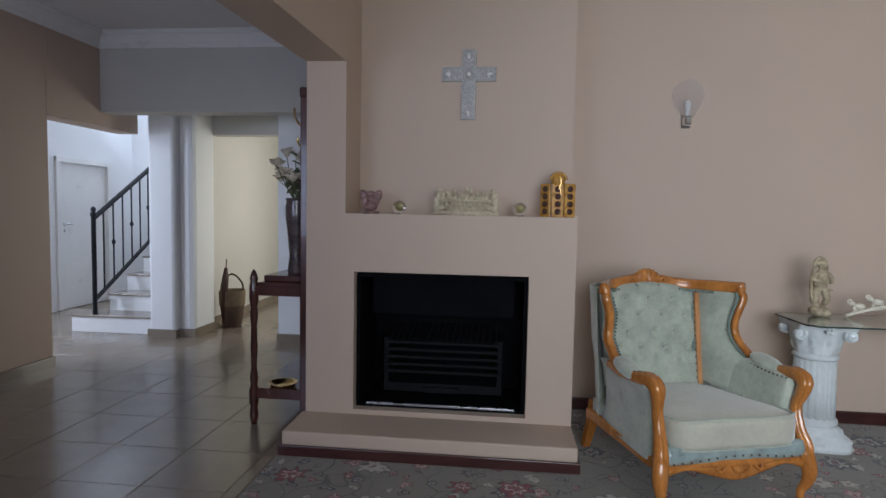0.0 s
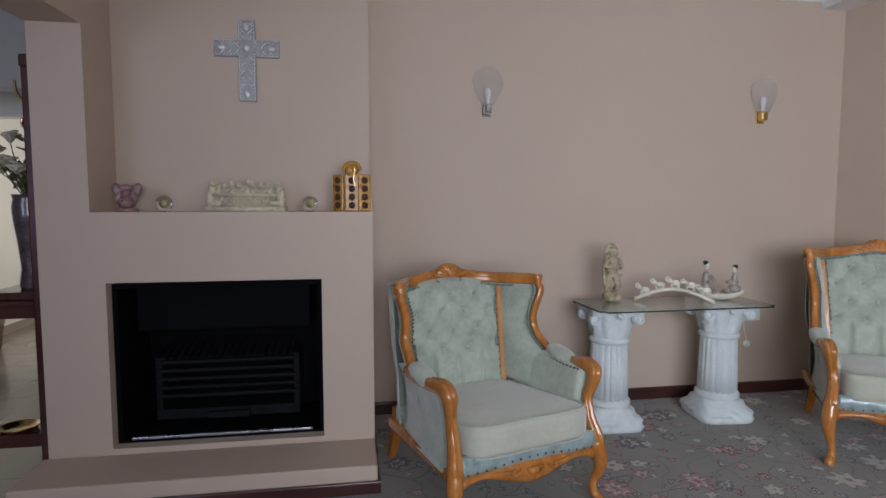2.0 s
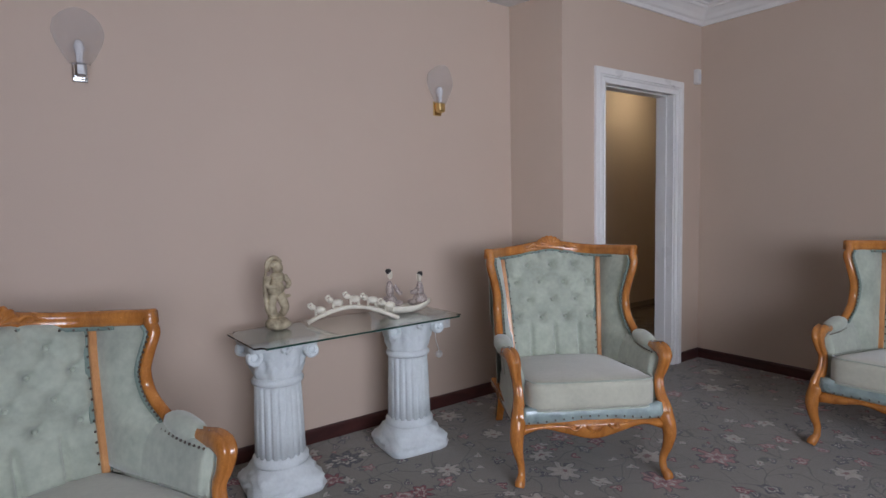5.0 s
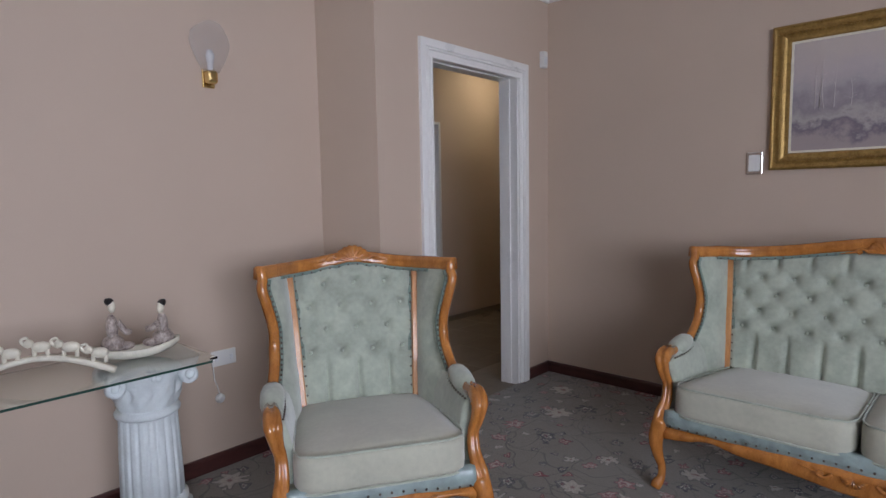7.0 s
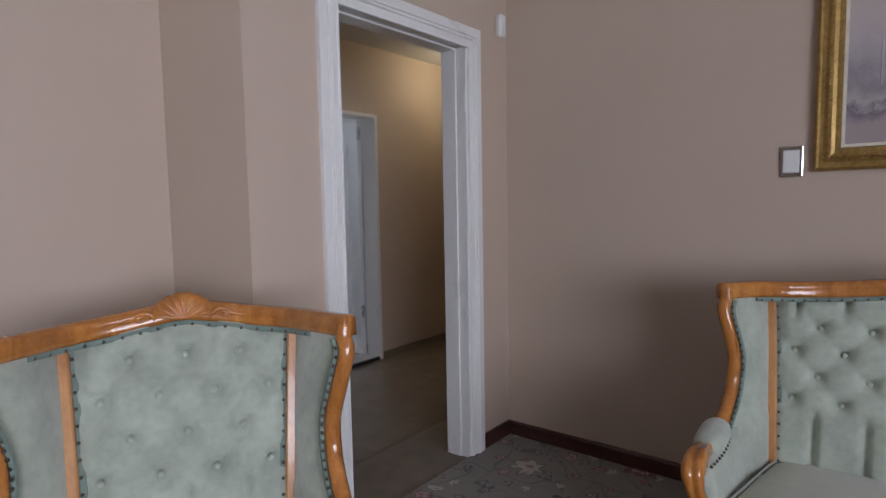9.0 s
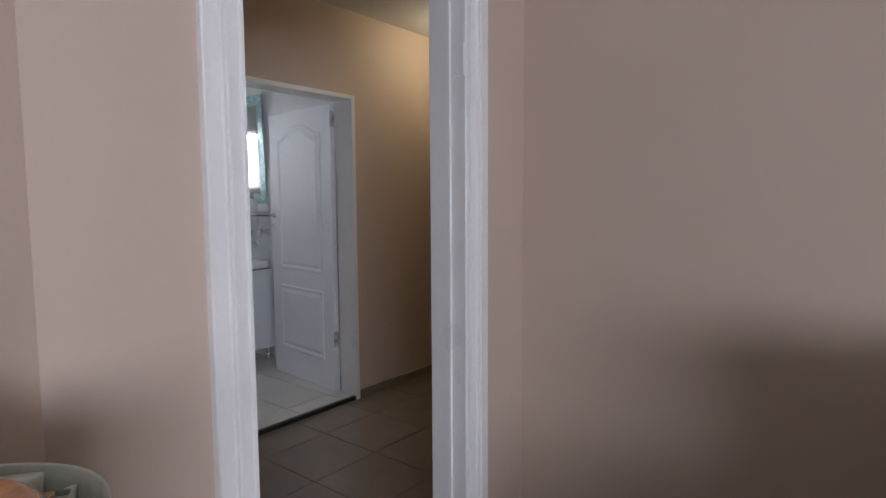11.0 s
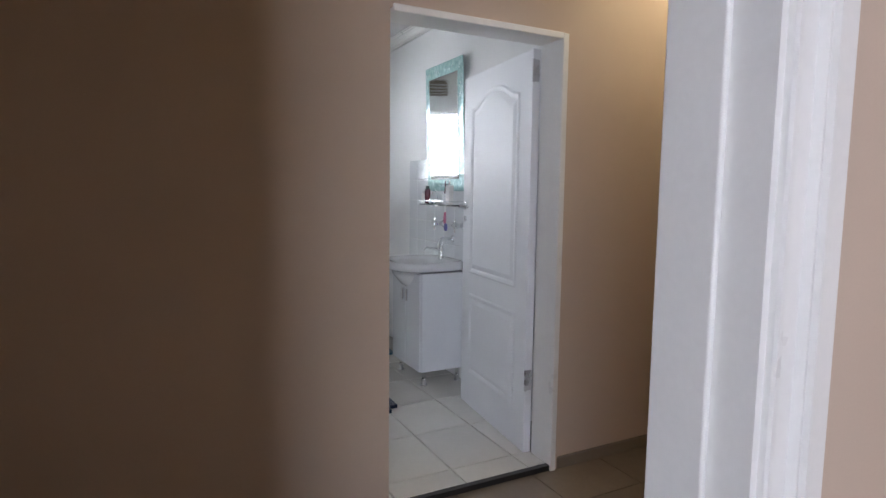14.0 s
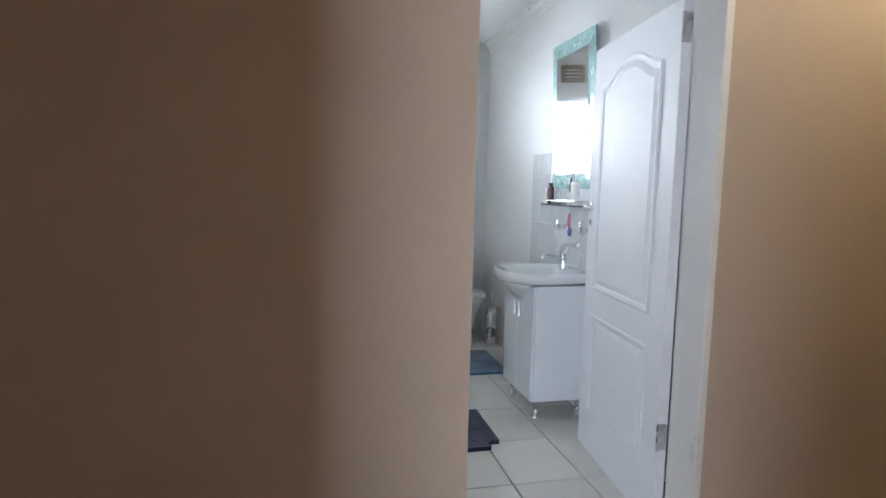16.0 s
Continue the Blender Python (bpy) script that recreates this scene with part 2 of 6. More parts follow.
def floral():
    """Grey-sage carpet with scattered pink, wine and cream flowers, leaves and thin stems."""
    m = mat("floral_carpet", (0.215, 0.192, 0.160), 0.95, 0, 3.0, 0.10, 0.5, 420, 0.1, 0, 0.3)
    N, L = m.node_tree.nodes, m.node_tree.links
    bsdf = N["Principled BSDF"]
    geo = N.new("ShaderNodeNewGeometry")

    def op(kind, a, b=None, c=None):
        n = N.new("ShaderNodeMath")
        n.operation = kind
        for i, v in enumerate((a, b, c)):
            if v is None:
                continue
            if isinstance(v, (int, float)):
                n.inputs[i].default_value = v
            else:
                L.new(v, n.inputs[i])
        return n.outputs[0]

    def over(base, col, fac):
        n = N.new("ShaderNodeMix")
        n.data_type = "RGBA"
        L.new(fac, n.inputs[0])
        L.new(base, n.inputs[6])
        if isinstance(col, tuple):
            n.inputs[7].default_value = (*col, 1)
        else:
            L.new(col, n.inputs[7])
        return n.outputs[2]

    colour = bsdf.inputs["Base Color"].links[0].from_socket

    nw = N.new("ShaderNodeTexNoise")
    nw.inputs["Scale"].default_value, nw.inputs["Detail"].default_value = 14.0, 2
    L.new(geo.outputs["Position"], nw.inputs["Vector"])
    bd = N.new("ShaderNodeVectorMath")
    bd.operation = "MULTIPLY_ADD"
    bd.inputs[1].default_value = (0.075, 0.075, 0)
    L.new(nw.outputs["Color"], bd.inputs[0])
    L.new(geo.outputs["Position"], bd.inputs[2])
    bent = bd.outputs[0]

    def flowers(colour, scale, shift, r0, petals, tones, keep):
        mp = N.new("ShaderNodeVectorMath")
        mp.operation = "ADD"
        mp.inputs[1].default_value = shift
        L.new(bent, mp.inputs[0])
        v = N.new("ShaderNodeTexVoronoi")
        v.voronoi_dimensions, v.feature = "2D", "F1"
        v.inputs["Scale"].default_value, v.inputs["Randomness"].default_value = scale, 0.75
        L.new(mp.outputs[0], v.inputs["Vector"])
        d = N.new("ShaderNodeVectorMath")
        d.operation = "SUBTRACT"
        L.new(mp.outputs[0], d.inputs[0])
        L.new(v.outputs["Position"], d.inputs[1])
        s = N.new("ShaderNodeSeparateXYZ")
        L.new(d.outputs[0], s.inputs[0])
        rnd = N.new("ShaderNodeSeparateColor")
        L.new(v.outputs["Color"], rnd.inputs[0])
        r = op("SQRT", op("ADD", op("MULTIPLY", s.outputs[0], s.outputs[0]), op("MULTIPLY", s.outputs[1], s.outputs[1])))
        ang = op("ARCTAN2", s.outputs[1], s.outputs[0])
        wob = op("COSINE", op("MULTIPLY_ADD", ang, float(petals), op("MULTIPLY", rnd.outputs[1], 6.0)))
        edge = op("MULTIPLY", op("MULTIPLY_ADD", wob, 0.22, 0.8), op("MULTIPLY_ADD", rnd.outputs[2], r0 * 0.5, r0 * 0.7))
        q = op("DIVIDE", r, edge)
        there = op("LESS_THAN", rnd.outputs[0], keep)
        pick = N.new("ShaderNodeValToRGB")
        pick.color_ramp.interpolation = "CONSTANT"
        for i, t in enumerate(tones):
            e = pick.color_ramp.elements[i] if i < 2 else pick.color_ramp.elements.new(i / len(tones))
            e.position = i / len(tones)
            e.color = (*t, 1)
        L.new(rnd.outputs[1], pick.inputs[0])
        streak = op("ABSOLUTE", op("SINE", op("MULTIPLY", ang, petals * 1.5)))
        body = op("MULTIPLY", op("LESS_THAN", q, 1.0), there)
        colour = over(colour, pick.outputs[0], op("MULTIPLY", body, op("MULTIPLY_ADD", streak, 0.35, 0.6)))
        rim = op("MULTIPLY", op("COMPARE", q, 0.96, 0.07), there)
        colour = over(colour, (0.055, 0.048, 0.052), op("MULTIPLY", rim, 0.8))
        ring = op("MULTIPLY", op("COMPARE", q, 0.45, 0.09), there)
        colour = over(colour, (0.50, 0.44, 0.37), op("MULTIPLY", ring, 0.85))
        eye = op("MULTIPLY", op("LESS_THAN", q, 0.2), there)
        return over(colour, (0.20, 0.07, 0.08), op("MULTIPLY", eye, 0.8))

    # stems
    for sc_, shift in ((1.5, (0.3, 0.1, 0)), (2.3, (5.3, 2.1, 0))):
        nz = N.new("ShaderNodeTexNoise")
        nz.inputs["Scale"].default_value, nz.inputs["Detail"].default_value = 3.0, 1
        L.new(geo.outputs["Position"], nz.inputs["Vector"])
        ad = N.new("ShaderNodeVectorMath")
        ad.operation = "MULTIPLY_ADD"
        ad.inputs[1].default_value = (0.5, 0.5, 0)
        L.new(nz.outputs["Color"], ad.inputs[0])
        L.new(geo.outputs["Position"], ad.inputs[2])
        a2 = N.new("ShaderNodeVectorMath")
        a2.operation = "ADD"
        a2.inputs[1].default_value = shift
        L.new(ad.outputs[0], a2.inputs[0])
        v = N.new("ShaderNodeTexVoronoi")
        v.voronoi_dimensions, v.feature = "2D", "DISTANCE_TO_EDGE"
        v.inputs["Scale"].default_value = sc_ * 1.6
        L.new(a2.outputs[0], v.inputs["Vector"])
        colour = over(colour, (0.10, 0.095, 0.082), op("MULTIPLY", op("LESS_THAN", v.outputs["Distance"], 0.005 * sc_), 0.75))
    wine, pink, cream, slate, navy = (0.24, 0.030, 0.045), (0.36, 0.15, 0.15), (0.46, 0.40, 0.34), (0.11, 0.105, 0.11), (0.055, 0.05, 0.065)
    colour = flowers(colour, 9.0, (3.1, 1.7, 0), 0.026, 3, (slate, navy, cream, slate, wine), 0.8)
    colour = flowers(colour, 5.6, (0.4, 0.9, 0), 0.042, 5, (cream, navy, pink, slate, wine), 0.70)
    colour = flowers(colour, 3.0, (1.3, 2.2, 0), 0.084, 7, (cream, wine, pink, cream, navy), 0.88)
    L.new(colour, bsdf.inputs["Base Color"])
    return m


CARPET = floral()


def painting():
    """A pale winter river scene in lilac, grey and cream."""
    m = mat("oil_painting", (0.5, 0.45, 0.42), 0.45, 0, 9, 0.05, 0.3, 90, 0.4)
    N, L = m.node_tree.nodes, m.node_tree.links
    b = N["Principled BSDF"]
    tc = N.new("ShaderNodeTexCoord")
    sp = N.new("ShaderNodeSeparateXYZ")
    L.new(tc.outputs["Object"], sp.inputs[0])
    nz = N.new("ShaderNodeTexNoise")
    nz.inputs["Scale"].default_value, nz.inputs["Detail"].default_value, nz.inputs["Roughness"].default_value = 5.5, 8, 0.65
    L.new(tc.outputs["Object"], nz.inputs["Vector"])
    ma = N.new("ShaderNodeMath")
    ma.operation = "MULTIPLY_ADD"
    ma.inputs[1].default_value = 0.42
    L.new(nz.outputs["Fac"], ma.inputs[0])
    L.new(sp.outputs[2], ma.inputs[2])
    r = N.new("ShaderNodeValToRGB")
    e = r.color_ramp.elements
    tones = ((0.0, (0.36, 0.29, 0.27)), (0.07, (0.17, 0.14, 0.16)), (0.12, (0.38, 0.31, 0.30)), (0.25, (0.38, 0.31, 0.30)), (0.33, (0.19, 0.16, 0.19)),
             (0.38, (0.44, 0.39, 0.37)), (0.46, (0.29, 0.25, 0.265)), (0.58, (0.42, 0.37, 0.375)), (0.70, (0.50, 0.43, 0.42)), (1.0, (0.56, 0.47, 0.41)))
    for i, (p, c) in enumerate(tones):
        k = e[i] if i < 2 else e.new(p)
        k.position, k.color = p, (*c, 1)
    mr = N.new("ShaderNodeMapRange")
    mr.inputs[1].default_value, mr.inputs[2].default_value = 0.10, 0.82
    L.new(ma.outputs[0], mr.inputs[0])
    L.new(mr.outputs[0], r.inputs[0])
    L.new(r.outputs[0], b.inputs["Base Color"])
    return m


CANVAS = painting()


# ---------------------------------------------------------------- mesh tools
def mesh_of(name, verts, faces, material, smooth=False):
    me = bpy.data.meshes.new(name)
    me.from_pydata([tuple(v) for v in verts], [], faces)
    me.materials.append(material)
    if smooth:
        me.polygons.foreach_set("use_smooth", [True] * len(me.polygons))
    me.update()
    return me


def part(name, bm, material, parent=None, label="", smooth=False):
    """Links a bmesh, or a (verts, faces) pair, as one mesh object."""
    if isinstance(bm, tuple):
        me = mesh_of(name, bm[0], bm[1], material, smooth)
    else:
        me = bpy.data.meshes.new(name)
        bmesh.ops.recalc_face_normals(bm, faces=bm.faces[:])
        bm.to_mesh(me)
        bm.free()
        me.materials.append(material)
        if smooth:
            me.polygons.foreach_set("use_smooth", [True] * len(me.polygons))
    ob = new(name, me)
    if parent:
        ob.parent = parent
    if label:
        tagged(ob, label)
    return ob


def thing(name, m, label, category, group=""):
    ob = new(name)
    ob.empty_display_size = 0.05
    ob.matrix_world = m
    return tagged(ob, label, category, group)


def put(name, bm, material, label, kind="structure", category="", smooth=False):
    return tagged(part(name, bm, material, None, "", smooth), label, category, "", kind)


def box(x0, x1, y0, y1, z0, z1, bev=0.0, seg=2, bm=None):
    bm = bm or bmesh.new()
    g = bmesh.ops.create_cube(bm, size=1.0, matrix=Matrix.Translation(((x0 + x1) / 2, (y0 + y1) / 2, (z0 + z1) / 2)) @ Matrix.Diagonal((x1 - x0, y1 - y0, z1 - z0, 1)))
    if bev:
        vs = set(g["verts"])
        es = [e for e in bm.edges if e.verts[0] in vs and e.verts[1] in vs]
        bmesh.ops.bevel(bm, geom=es, offset=bev, segments=seg, profile=0.5, affect="EDGES")
    return bm


def boxes(*dims, bev=0.0):
    bm = bmesh.new()
    for d in dims:
        box(*d, bev=bev, bm=bm)
    return bm


def merge(*pairs):
    V, F = [], []
    for v, f in pairs:
        o = len(V)
        V += list(v)
        F += [tuple(i + o for i in q) for q in f]
    return V, F


def moved(pair, m):
    return [m @ Vector(v) for v in pair[0]], pair[1]


def lathe(profile, seg=24, centre=(0, 0, 0), fn=None):
    V, F = [], []
    n = len(profile)
    for i in range(seg):
        a = 2 * math.pi * i / seg
        for r, z in profile:
            k = fn(a, z) if fn else 1.0
            V.append((centre[0] + r * k * math.cos(a), centre[1] + r * k * math.sin(a), centre[2] + z))
    for i in range(seg):
        j = (i + 1) % seg
        for q in range(n - 1):
            F.append((i * n + q, j * n + q, j * n + q + 1, i * n + q + 1))
    F.append(tuple(i * n for i in range(seg))[::-1])
    F.append(tuple(i * n + n - 1 for i in range(seg)))
    return V, F


def smoothed(pts, n):
    """A Catmull-Rom line through points (any number of values each)."""
    P = [np.array(p, float) for p in pts]
    P = [2 * P[0] - P[1]] + P + [2 * P[-1] - P[-2]]
    out = []
    for i in range(1, len(P) - 2):
        for k in range(n):
            t = k / n
            a, b, c, d = P[i - 1], P[i], P[i + 1], P[i + 2]
            out.append(0.5 * (2 * b + (c - a) * t + (2 * a - 5 * b + 4 * c - d) * t * t + (3 * b - a - 3 * c + d) * t ** 3))
    out.append(P[-2])
    return out


def sweep(path, section, n=6, up=(0, 0, 1), closed=False):
    """Sweeps a 2D section along a smooth path of (x, y, z, scale)."""
    pts = smoothed([tuple(p) + ((1.0,) if len(p) == 3 else ()) for p in path], n) if n > 1 else [np.array(tuple(p) + ((1.0,) if len(p) == 3 else ()), float) for p in path]
    V, F = [], []
    m = len(section)
    prev = Vector(up)
    for i, p in enumerate(pts):
        a, b = pts[max(i - 1, 0)], pts[min(i + 1, len(pts) - 1)]
        t = Vector((b - a)[:3]).normalized()
        side = t.cross(prev)
        if side.length < 1e-4:
            side = t.cross(Vector((1, 0.1, 0)))
        side.normalize()
        nrm = side.cross(t).normalized()
        prev = nrm
        for u, v in section:
            V.append(Vector(p[:3]) + side * (u * p[3]) + nrm * (v * p[3]))
    for i in range(len(pts) - 1):
        for k in range(m):
            l = (k + 1) % m
            F.append((i * m + k, i * m + l, (i + 1) * m + l, (i + 1) * m + k))
    F.append(tuple(range(m))[::-1])
    F.append(tuple((len(pts) - 1) * m + k for k in range(m)))
    return V, F


def ring(rx, ry=None, n=10):
    ry = ry or rx
    return [(rx * math.cos(2 * math.pi * i / n), ry * math.sin(2 * math.pi * i / n)) for i in range(n)]


def moulded(w, h):
    """A moulded rail's section: rounded, with a groove along its face."""
    return [(-w, -h * 0.7), (-w * 0.6, -h), (w * 0.6, -h), (w, -h * 0.6), (w, h * 0.3), (w * 0.75, h * 0.75), (w * 0.4, h), (w * 0.15, h * 0.72), (-w * 0.15, h * 0.72), (-w * 0.4, h), (-w * 0.8, h * 0.75), (-w, h * 0.3)]


def sheet(fn, nu, nv, thick=None):
    """A surface from fn(u, v); with thick, closed with a back offset by that vector."""
    V = [Vector(fn(i / nu, j / nv)) for j in range(nv + 1) for i in range(nu + 1)]
    F = [(j * (nu + 1) + i, j * (nu + 1) + i + 1, (j + 1) * (nu + 1) + i + 1, (j + 1) * (nu + 1) + i) for j in range(nv) for i in range(nu)]
    if thick is not None:
        o = len(V)
        V += [v + Vector(thick) for v in V]
        F += [tuple(q + o for q in f[::-1]) for f in F]
        rim = [i for i in range(nu + 1)] + [(j + 1) * (nu + 1) - 1 for j in range(1, nv + 1)] + [nv * (nu + 1) + i for i in range(nu - 1, -1, -1)] + [j * (nu + 1) for j in range(nv - 1, 0, -1)]
        for a, b in zip(rim, rim[1:] + rim[:1]):
            F.append((b, a, a + o, b + o))
    return V, F


def pillow(cx, cy, cz, sx, sy, sz, p=5.0, crown=0.0, nu=28, nv=14):
    """A cushion: a rounded block with a domed top."""
    V, F = [], []
    for j in range(nv + 1):
        b = -math.pi / 2 + math.pi * j / nv
        for i in range(nu):
            a = 2 * math.pi * i / nu
            d = [math.cos(b) * math.cos(a), math.cos(b) * math.sin(a), math.sin(b)]
            s = sum(abs(q) ** p for q in d) ** (-1 / p)
            x, y, z = (q * s for q in d)
            zz = z * sz / 2 + crown * max(0, z) * (1 - x * x) * (1 - y * y)
            V.append((cx + x * sx / 2, cy + y * sy / 2, cz + zz))
    for j in range(nv):
        for i in range(nu):
            k = (i + 1) % nu
            F.append((j * nu + i, j * nu + k, (j + 1) * nu + k, (j + 1) * nu + i))
    return V, F


def ball(c, r, sc=(1, 1, 1), seg=10):
    return lathe([(max(1e-4, r * math.sin(math.pi * i / seg)) * 1.0, -r * math.cos(math.pi * i / seg) * sc[2]) for i in range(seg + 1)], seg + 2, c, lambda a, z: math.hypot(sc[0] * math.cos(a), sc[1] * math.sin(a)))


def trim(path, profile, flip=1):
    """A moulding along a plan line: profile of (out from the wall, z); out is to the left of the walk, or right with flip -1."""
    P = [Vector((x, y)) for x, y in path]
    V, F, m = [], [], len(profile)
    for i, p in enumerate(P):
        d0 = (P[i] - P[i - 1]).normalized() if i else None
        d1 = (P[i + 1] - P[i]).normalized() if i < len(P) - 1 else None
        n0 = Vector((-d0.y, d0.x)) if d0 else None
        n1 = Vector((-d1.y, d1.x)) if d1 else None
        n = (n0 + n1).normalized() if n0 and n1 else (n0 or n1)
        k = 1 / max(0.3, n.dot(n1 or n0))
        for o, z in profile:
            V.append((p.x + n.x * o * k * flip, p.y + n.y * o * k * flip, z))
    for i in range(len(P) - 1):
        for q in range(m):
            r = (q + 1) % m
            F.append((i * m + q, i * m + r, (i + 1) * m + r, (i + 1) * m + q))
    F.append(tuple(range(m)))
    F.append(tuple((len(P) - 1) * m + q for q in range(m)))
    bm = bmesh.new()
    vs = [bm.verts.new(v) for v in V]
    for f in F:
        bm.faces.new([vs[i] for i in f])
    return bm


def cornice_profile(z, s=0.12):
    return [(0, z), (0, z - s), (s * 0.12, z - s), (s * 0.18, z - s * 0.8), (s * 0.3, z - s * 0.72), (s * 0.45, z - s * 0.5), (s * 0.7, z - s * 0.28), (s * 0.82, z - s * 0.24), (s * 0.86, z - s * 0.1), (s, z - s * 0.1), (s, z)]


# ---------------------------------------------------------------- structure: lounge
ZC = 2.66
put("wall_chimney_breast", boxes(
    (-1.44, -1.174, 0.0, 0.79, 0, 1.218), (-0.24, 0.0, 0.0, 0.79, 0, 1.218), (-1.174, -0.24, 0.0, 0.79, 0.905, 1.218), (-1.174, -0.24, 0.0, 0.79, 0, 0.15),
    (-1.174, -0.24, 0.50, 0.79, 0.15, 0.905), (-1.44, -1.225, 0.0, 0.79, 1.218, ZC), (-1.225, 0.0, 0.313, 0.79, 1.218, ZC)), WALL,
    "greige painted chimney breast with a recessed mantel ledge")
put("wall_alcove", boxes((0.0, 3.10, 0.637, 0.79, 0, ZC)), WALL, "greige painted alcove wall behind the chairs")
bm = bmesh.new()
ring_ = [(3.085, 0.637), (3.15, 0.25), (3.30, 0.25), (3.30, 0.79), (3.085, 0.79)]
lo = [bm.verts.new((x, y, 0)) for x, y in ring_]
hi = [bm.verts.new((x, y, ZC)) for x, y in ring_]
bm.faces.new(lo)
bm.faces.new(hi)
for i in range(5):
    bm.faces.new((lo[i], lo[(i + 1) % 5], hi[(i + 1) % 5], hi[i]))
put("wall_alcove_return", bm, WALL, "greige painted return of the alcove")
put("wall_doorway", boxes((3.30, 3.53, 0.25, 0.38, -0.03, ZC), (4.345, 7.5, 0.25, 0.38, -0.03, ZC), (3.53, 4.345, 0.25, 0.38, 2.02, ZC)), WALL, "greige painted wall with an open doorway")
put("wall_east", boxes((4.705, 4.9, -5.0, 0.25, 0, ZC)), WALL, "greige painted wall behind the settee")
put("wall_south", boxes((-4.0, -0.65, -5.0, -4.8, 0, ZC), (1.95, 4.705, -5.0, -4.8, 0, ZC), (-0.65, 1.95, -5.0, -4.8, 0, 0.7), (-0.65, 1.95, -5.0, -4.8, 2.2, ZC)), WALL, "greige painted wall with a wide window")
bm = boxes((-1.445, -1.225, -4.8, 0.0, 2.02, ZC))
for v in bm.verts:
    v.co.x += 0.05 * v.co.y
put("lintel_lounge", bm, WALL, "greige plastered beam over the wide opening")
put("ceiling_lounge", boxes((-1.45, 4.9, -5.0, 0.8, ZC, ZC + 0.1)), CEIL, "white plastered lounge ceiling")
put("cornice_lounge", trim([(-1.225, -4.8), (-1.225, 0.313), (0.0, 0.313), (0.0, 0.637), (3.085, 0.637), (3.15, 0.25), (4.705, 0.25), (4.705, -4.8)], cornice_profile(ZC), -1), TRIMW, "white moulded plaster cornice")
SKP = [(0, 0.004), (0, 0.078), (0.010, 0.078), (0.015, 0.066), (0.016, 0.004)]
put("baseboard_alcove", trim([(0.0, 0.0), (0.0, 0.637), (3.085, 0.637), (3.15, 0.25), (3.447, 0.25)], SKP, -1), SKIRT, "dark red wooden skirting board")
put("baseboard_east", trim([(4.447, 0.25), (4.705, 0.25), (4.705, -4.8)], SKP, -1), SKIRT, "dark red wooden skirting board")
put("hearth_step", boxes((-1.46, 0.0, -0.30, 0.0, 0.055, 0.125), bev=0.008), WALL, "greige painted raised hearth step")
put("hearth_skirting", boxes((-1.475, 0.012, -0.312, -0.02, 0.004, 0.057), bev=0.003), SKIRT, "dark red skirting round the hearth")
put("floor_lounge", boxes((-1.48, 4.72, -5.0, 0.66, -0.1, -0.006), (3.3, 4.6, 0.2, 0.25, -0.1, -0.006)), GROUT, "concrete floor under the carpet")
put("carpet", boxes((-1.48, 4.71, -4.81, 0.25, -0.006, 0.004), (0.0, 3.09, 0.25, 0.64, -0.006, 0.004)), CARPET, "grey-sage fitted carpet with pink and wine flowers")
# window of the lounge, behind the walk
win = tagged(new("window_1"), "wide white-framed lounge window", "window", kind="structure")
part("window_frame", boxes((-0.65, 1.95, -4.93, -4.88, 0.7, 0.76), (-0.65, 1.95, -4.93, -4.88, 2.14, 2.2), (-0.65, -0.59, -4.93, -4.88, 0.76, 2.14), (1.89, 1.95, -4.93, -4.88, 0.76, 2.14), (0.62, 0.68, -4.93, -4.88, 0.76, 2.14)), TRIMW, win)
part("window_sill", boxes((-0.70, 2.0, -4.8, -4.72, 0.66, 0.7), bev=0.005), TRIMW, win)
for x0, x1 in ((-0.59, 0.62), (0.68, 1.89)):
    p_ = part("pane", boxes((x0, x1, -4.909, -4.903, 0.76, 2.14)), PANE, win)
    p_.visible_shadow = False

# doorway casing with hinge
dc = tagged(new("door_casing"), "white moulded architrave round an open doorway", kind="structure")
AP = [(0.0, 0.0), (0.0, 0.018), (0.003, 0.021), (0.036, 0.021), (0.039, 0.026), (0.044, 0.026), (0.047, 0.017), (0.050, 0.017), (0.053, 0.023), (0.057, 0.023), (0.061, 0.013), (0.086, 0.011), (0.089, 0.016), (0.096, 0.016), (0.098, 0.012), (0.098, 0.0)]


def casing(xl, xr, zt, yf, side, parent, w=0.078):
    """Three mitred moulded strips round an opening; side -1 faces -y."""
    V, F, m = [], [], len(AP)
    for cx, cz, sx, sz in ((xl, 0.0, -1, 0), (xl, zt, -1, 1), (xr, zt, 1, 1), (xr, 0.0, 1, 0)):
        for o, d in AP:
            V.append((cx + sx * (w - o), yf + side * d, cz + sz * (w - o)))
    for k, nm in ((0, "jamb_moulding"), (1, "head_moulding"), (2, "jamb_moulding")):
        v = V[k * m:(k + 2) * m]
        f = [(q, (q + 1) % m, m + (q + 1) % m, m + q) for q in range(m)] + [tuple(range(m)), tuple(range(m, 2 * m))]
        bm = bmesh.new()
        vs = [bm.verts.new(a) for a in v]
        for a in f:
            bm.faces.new([vs[i] for i in a])
        part(nm, bm, TRIMW, parent)


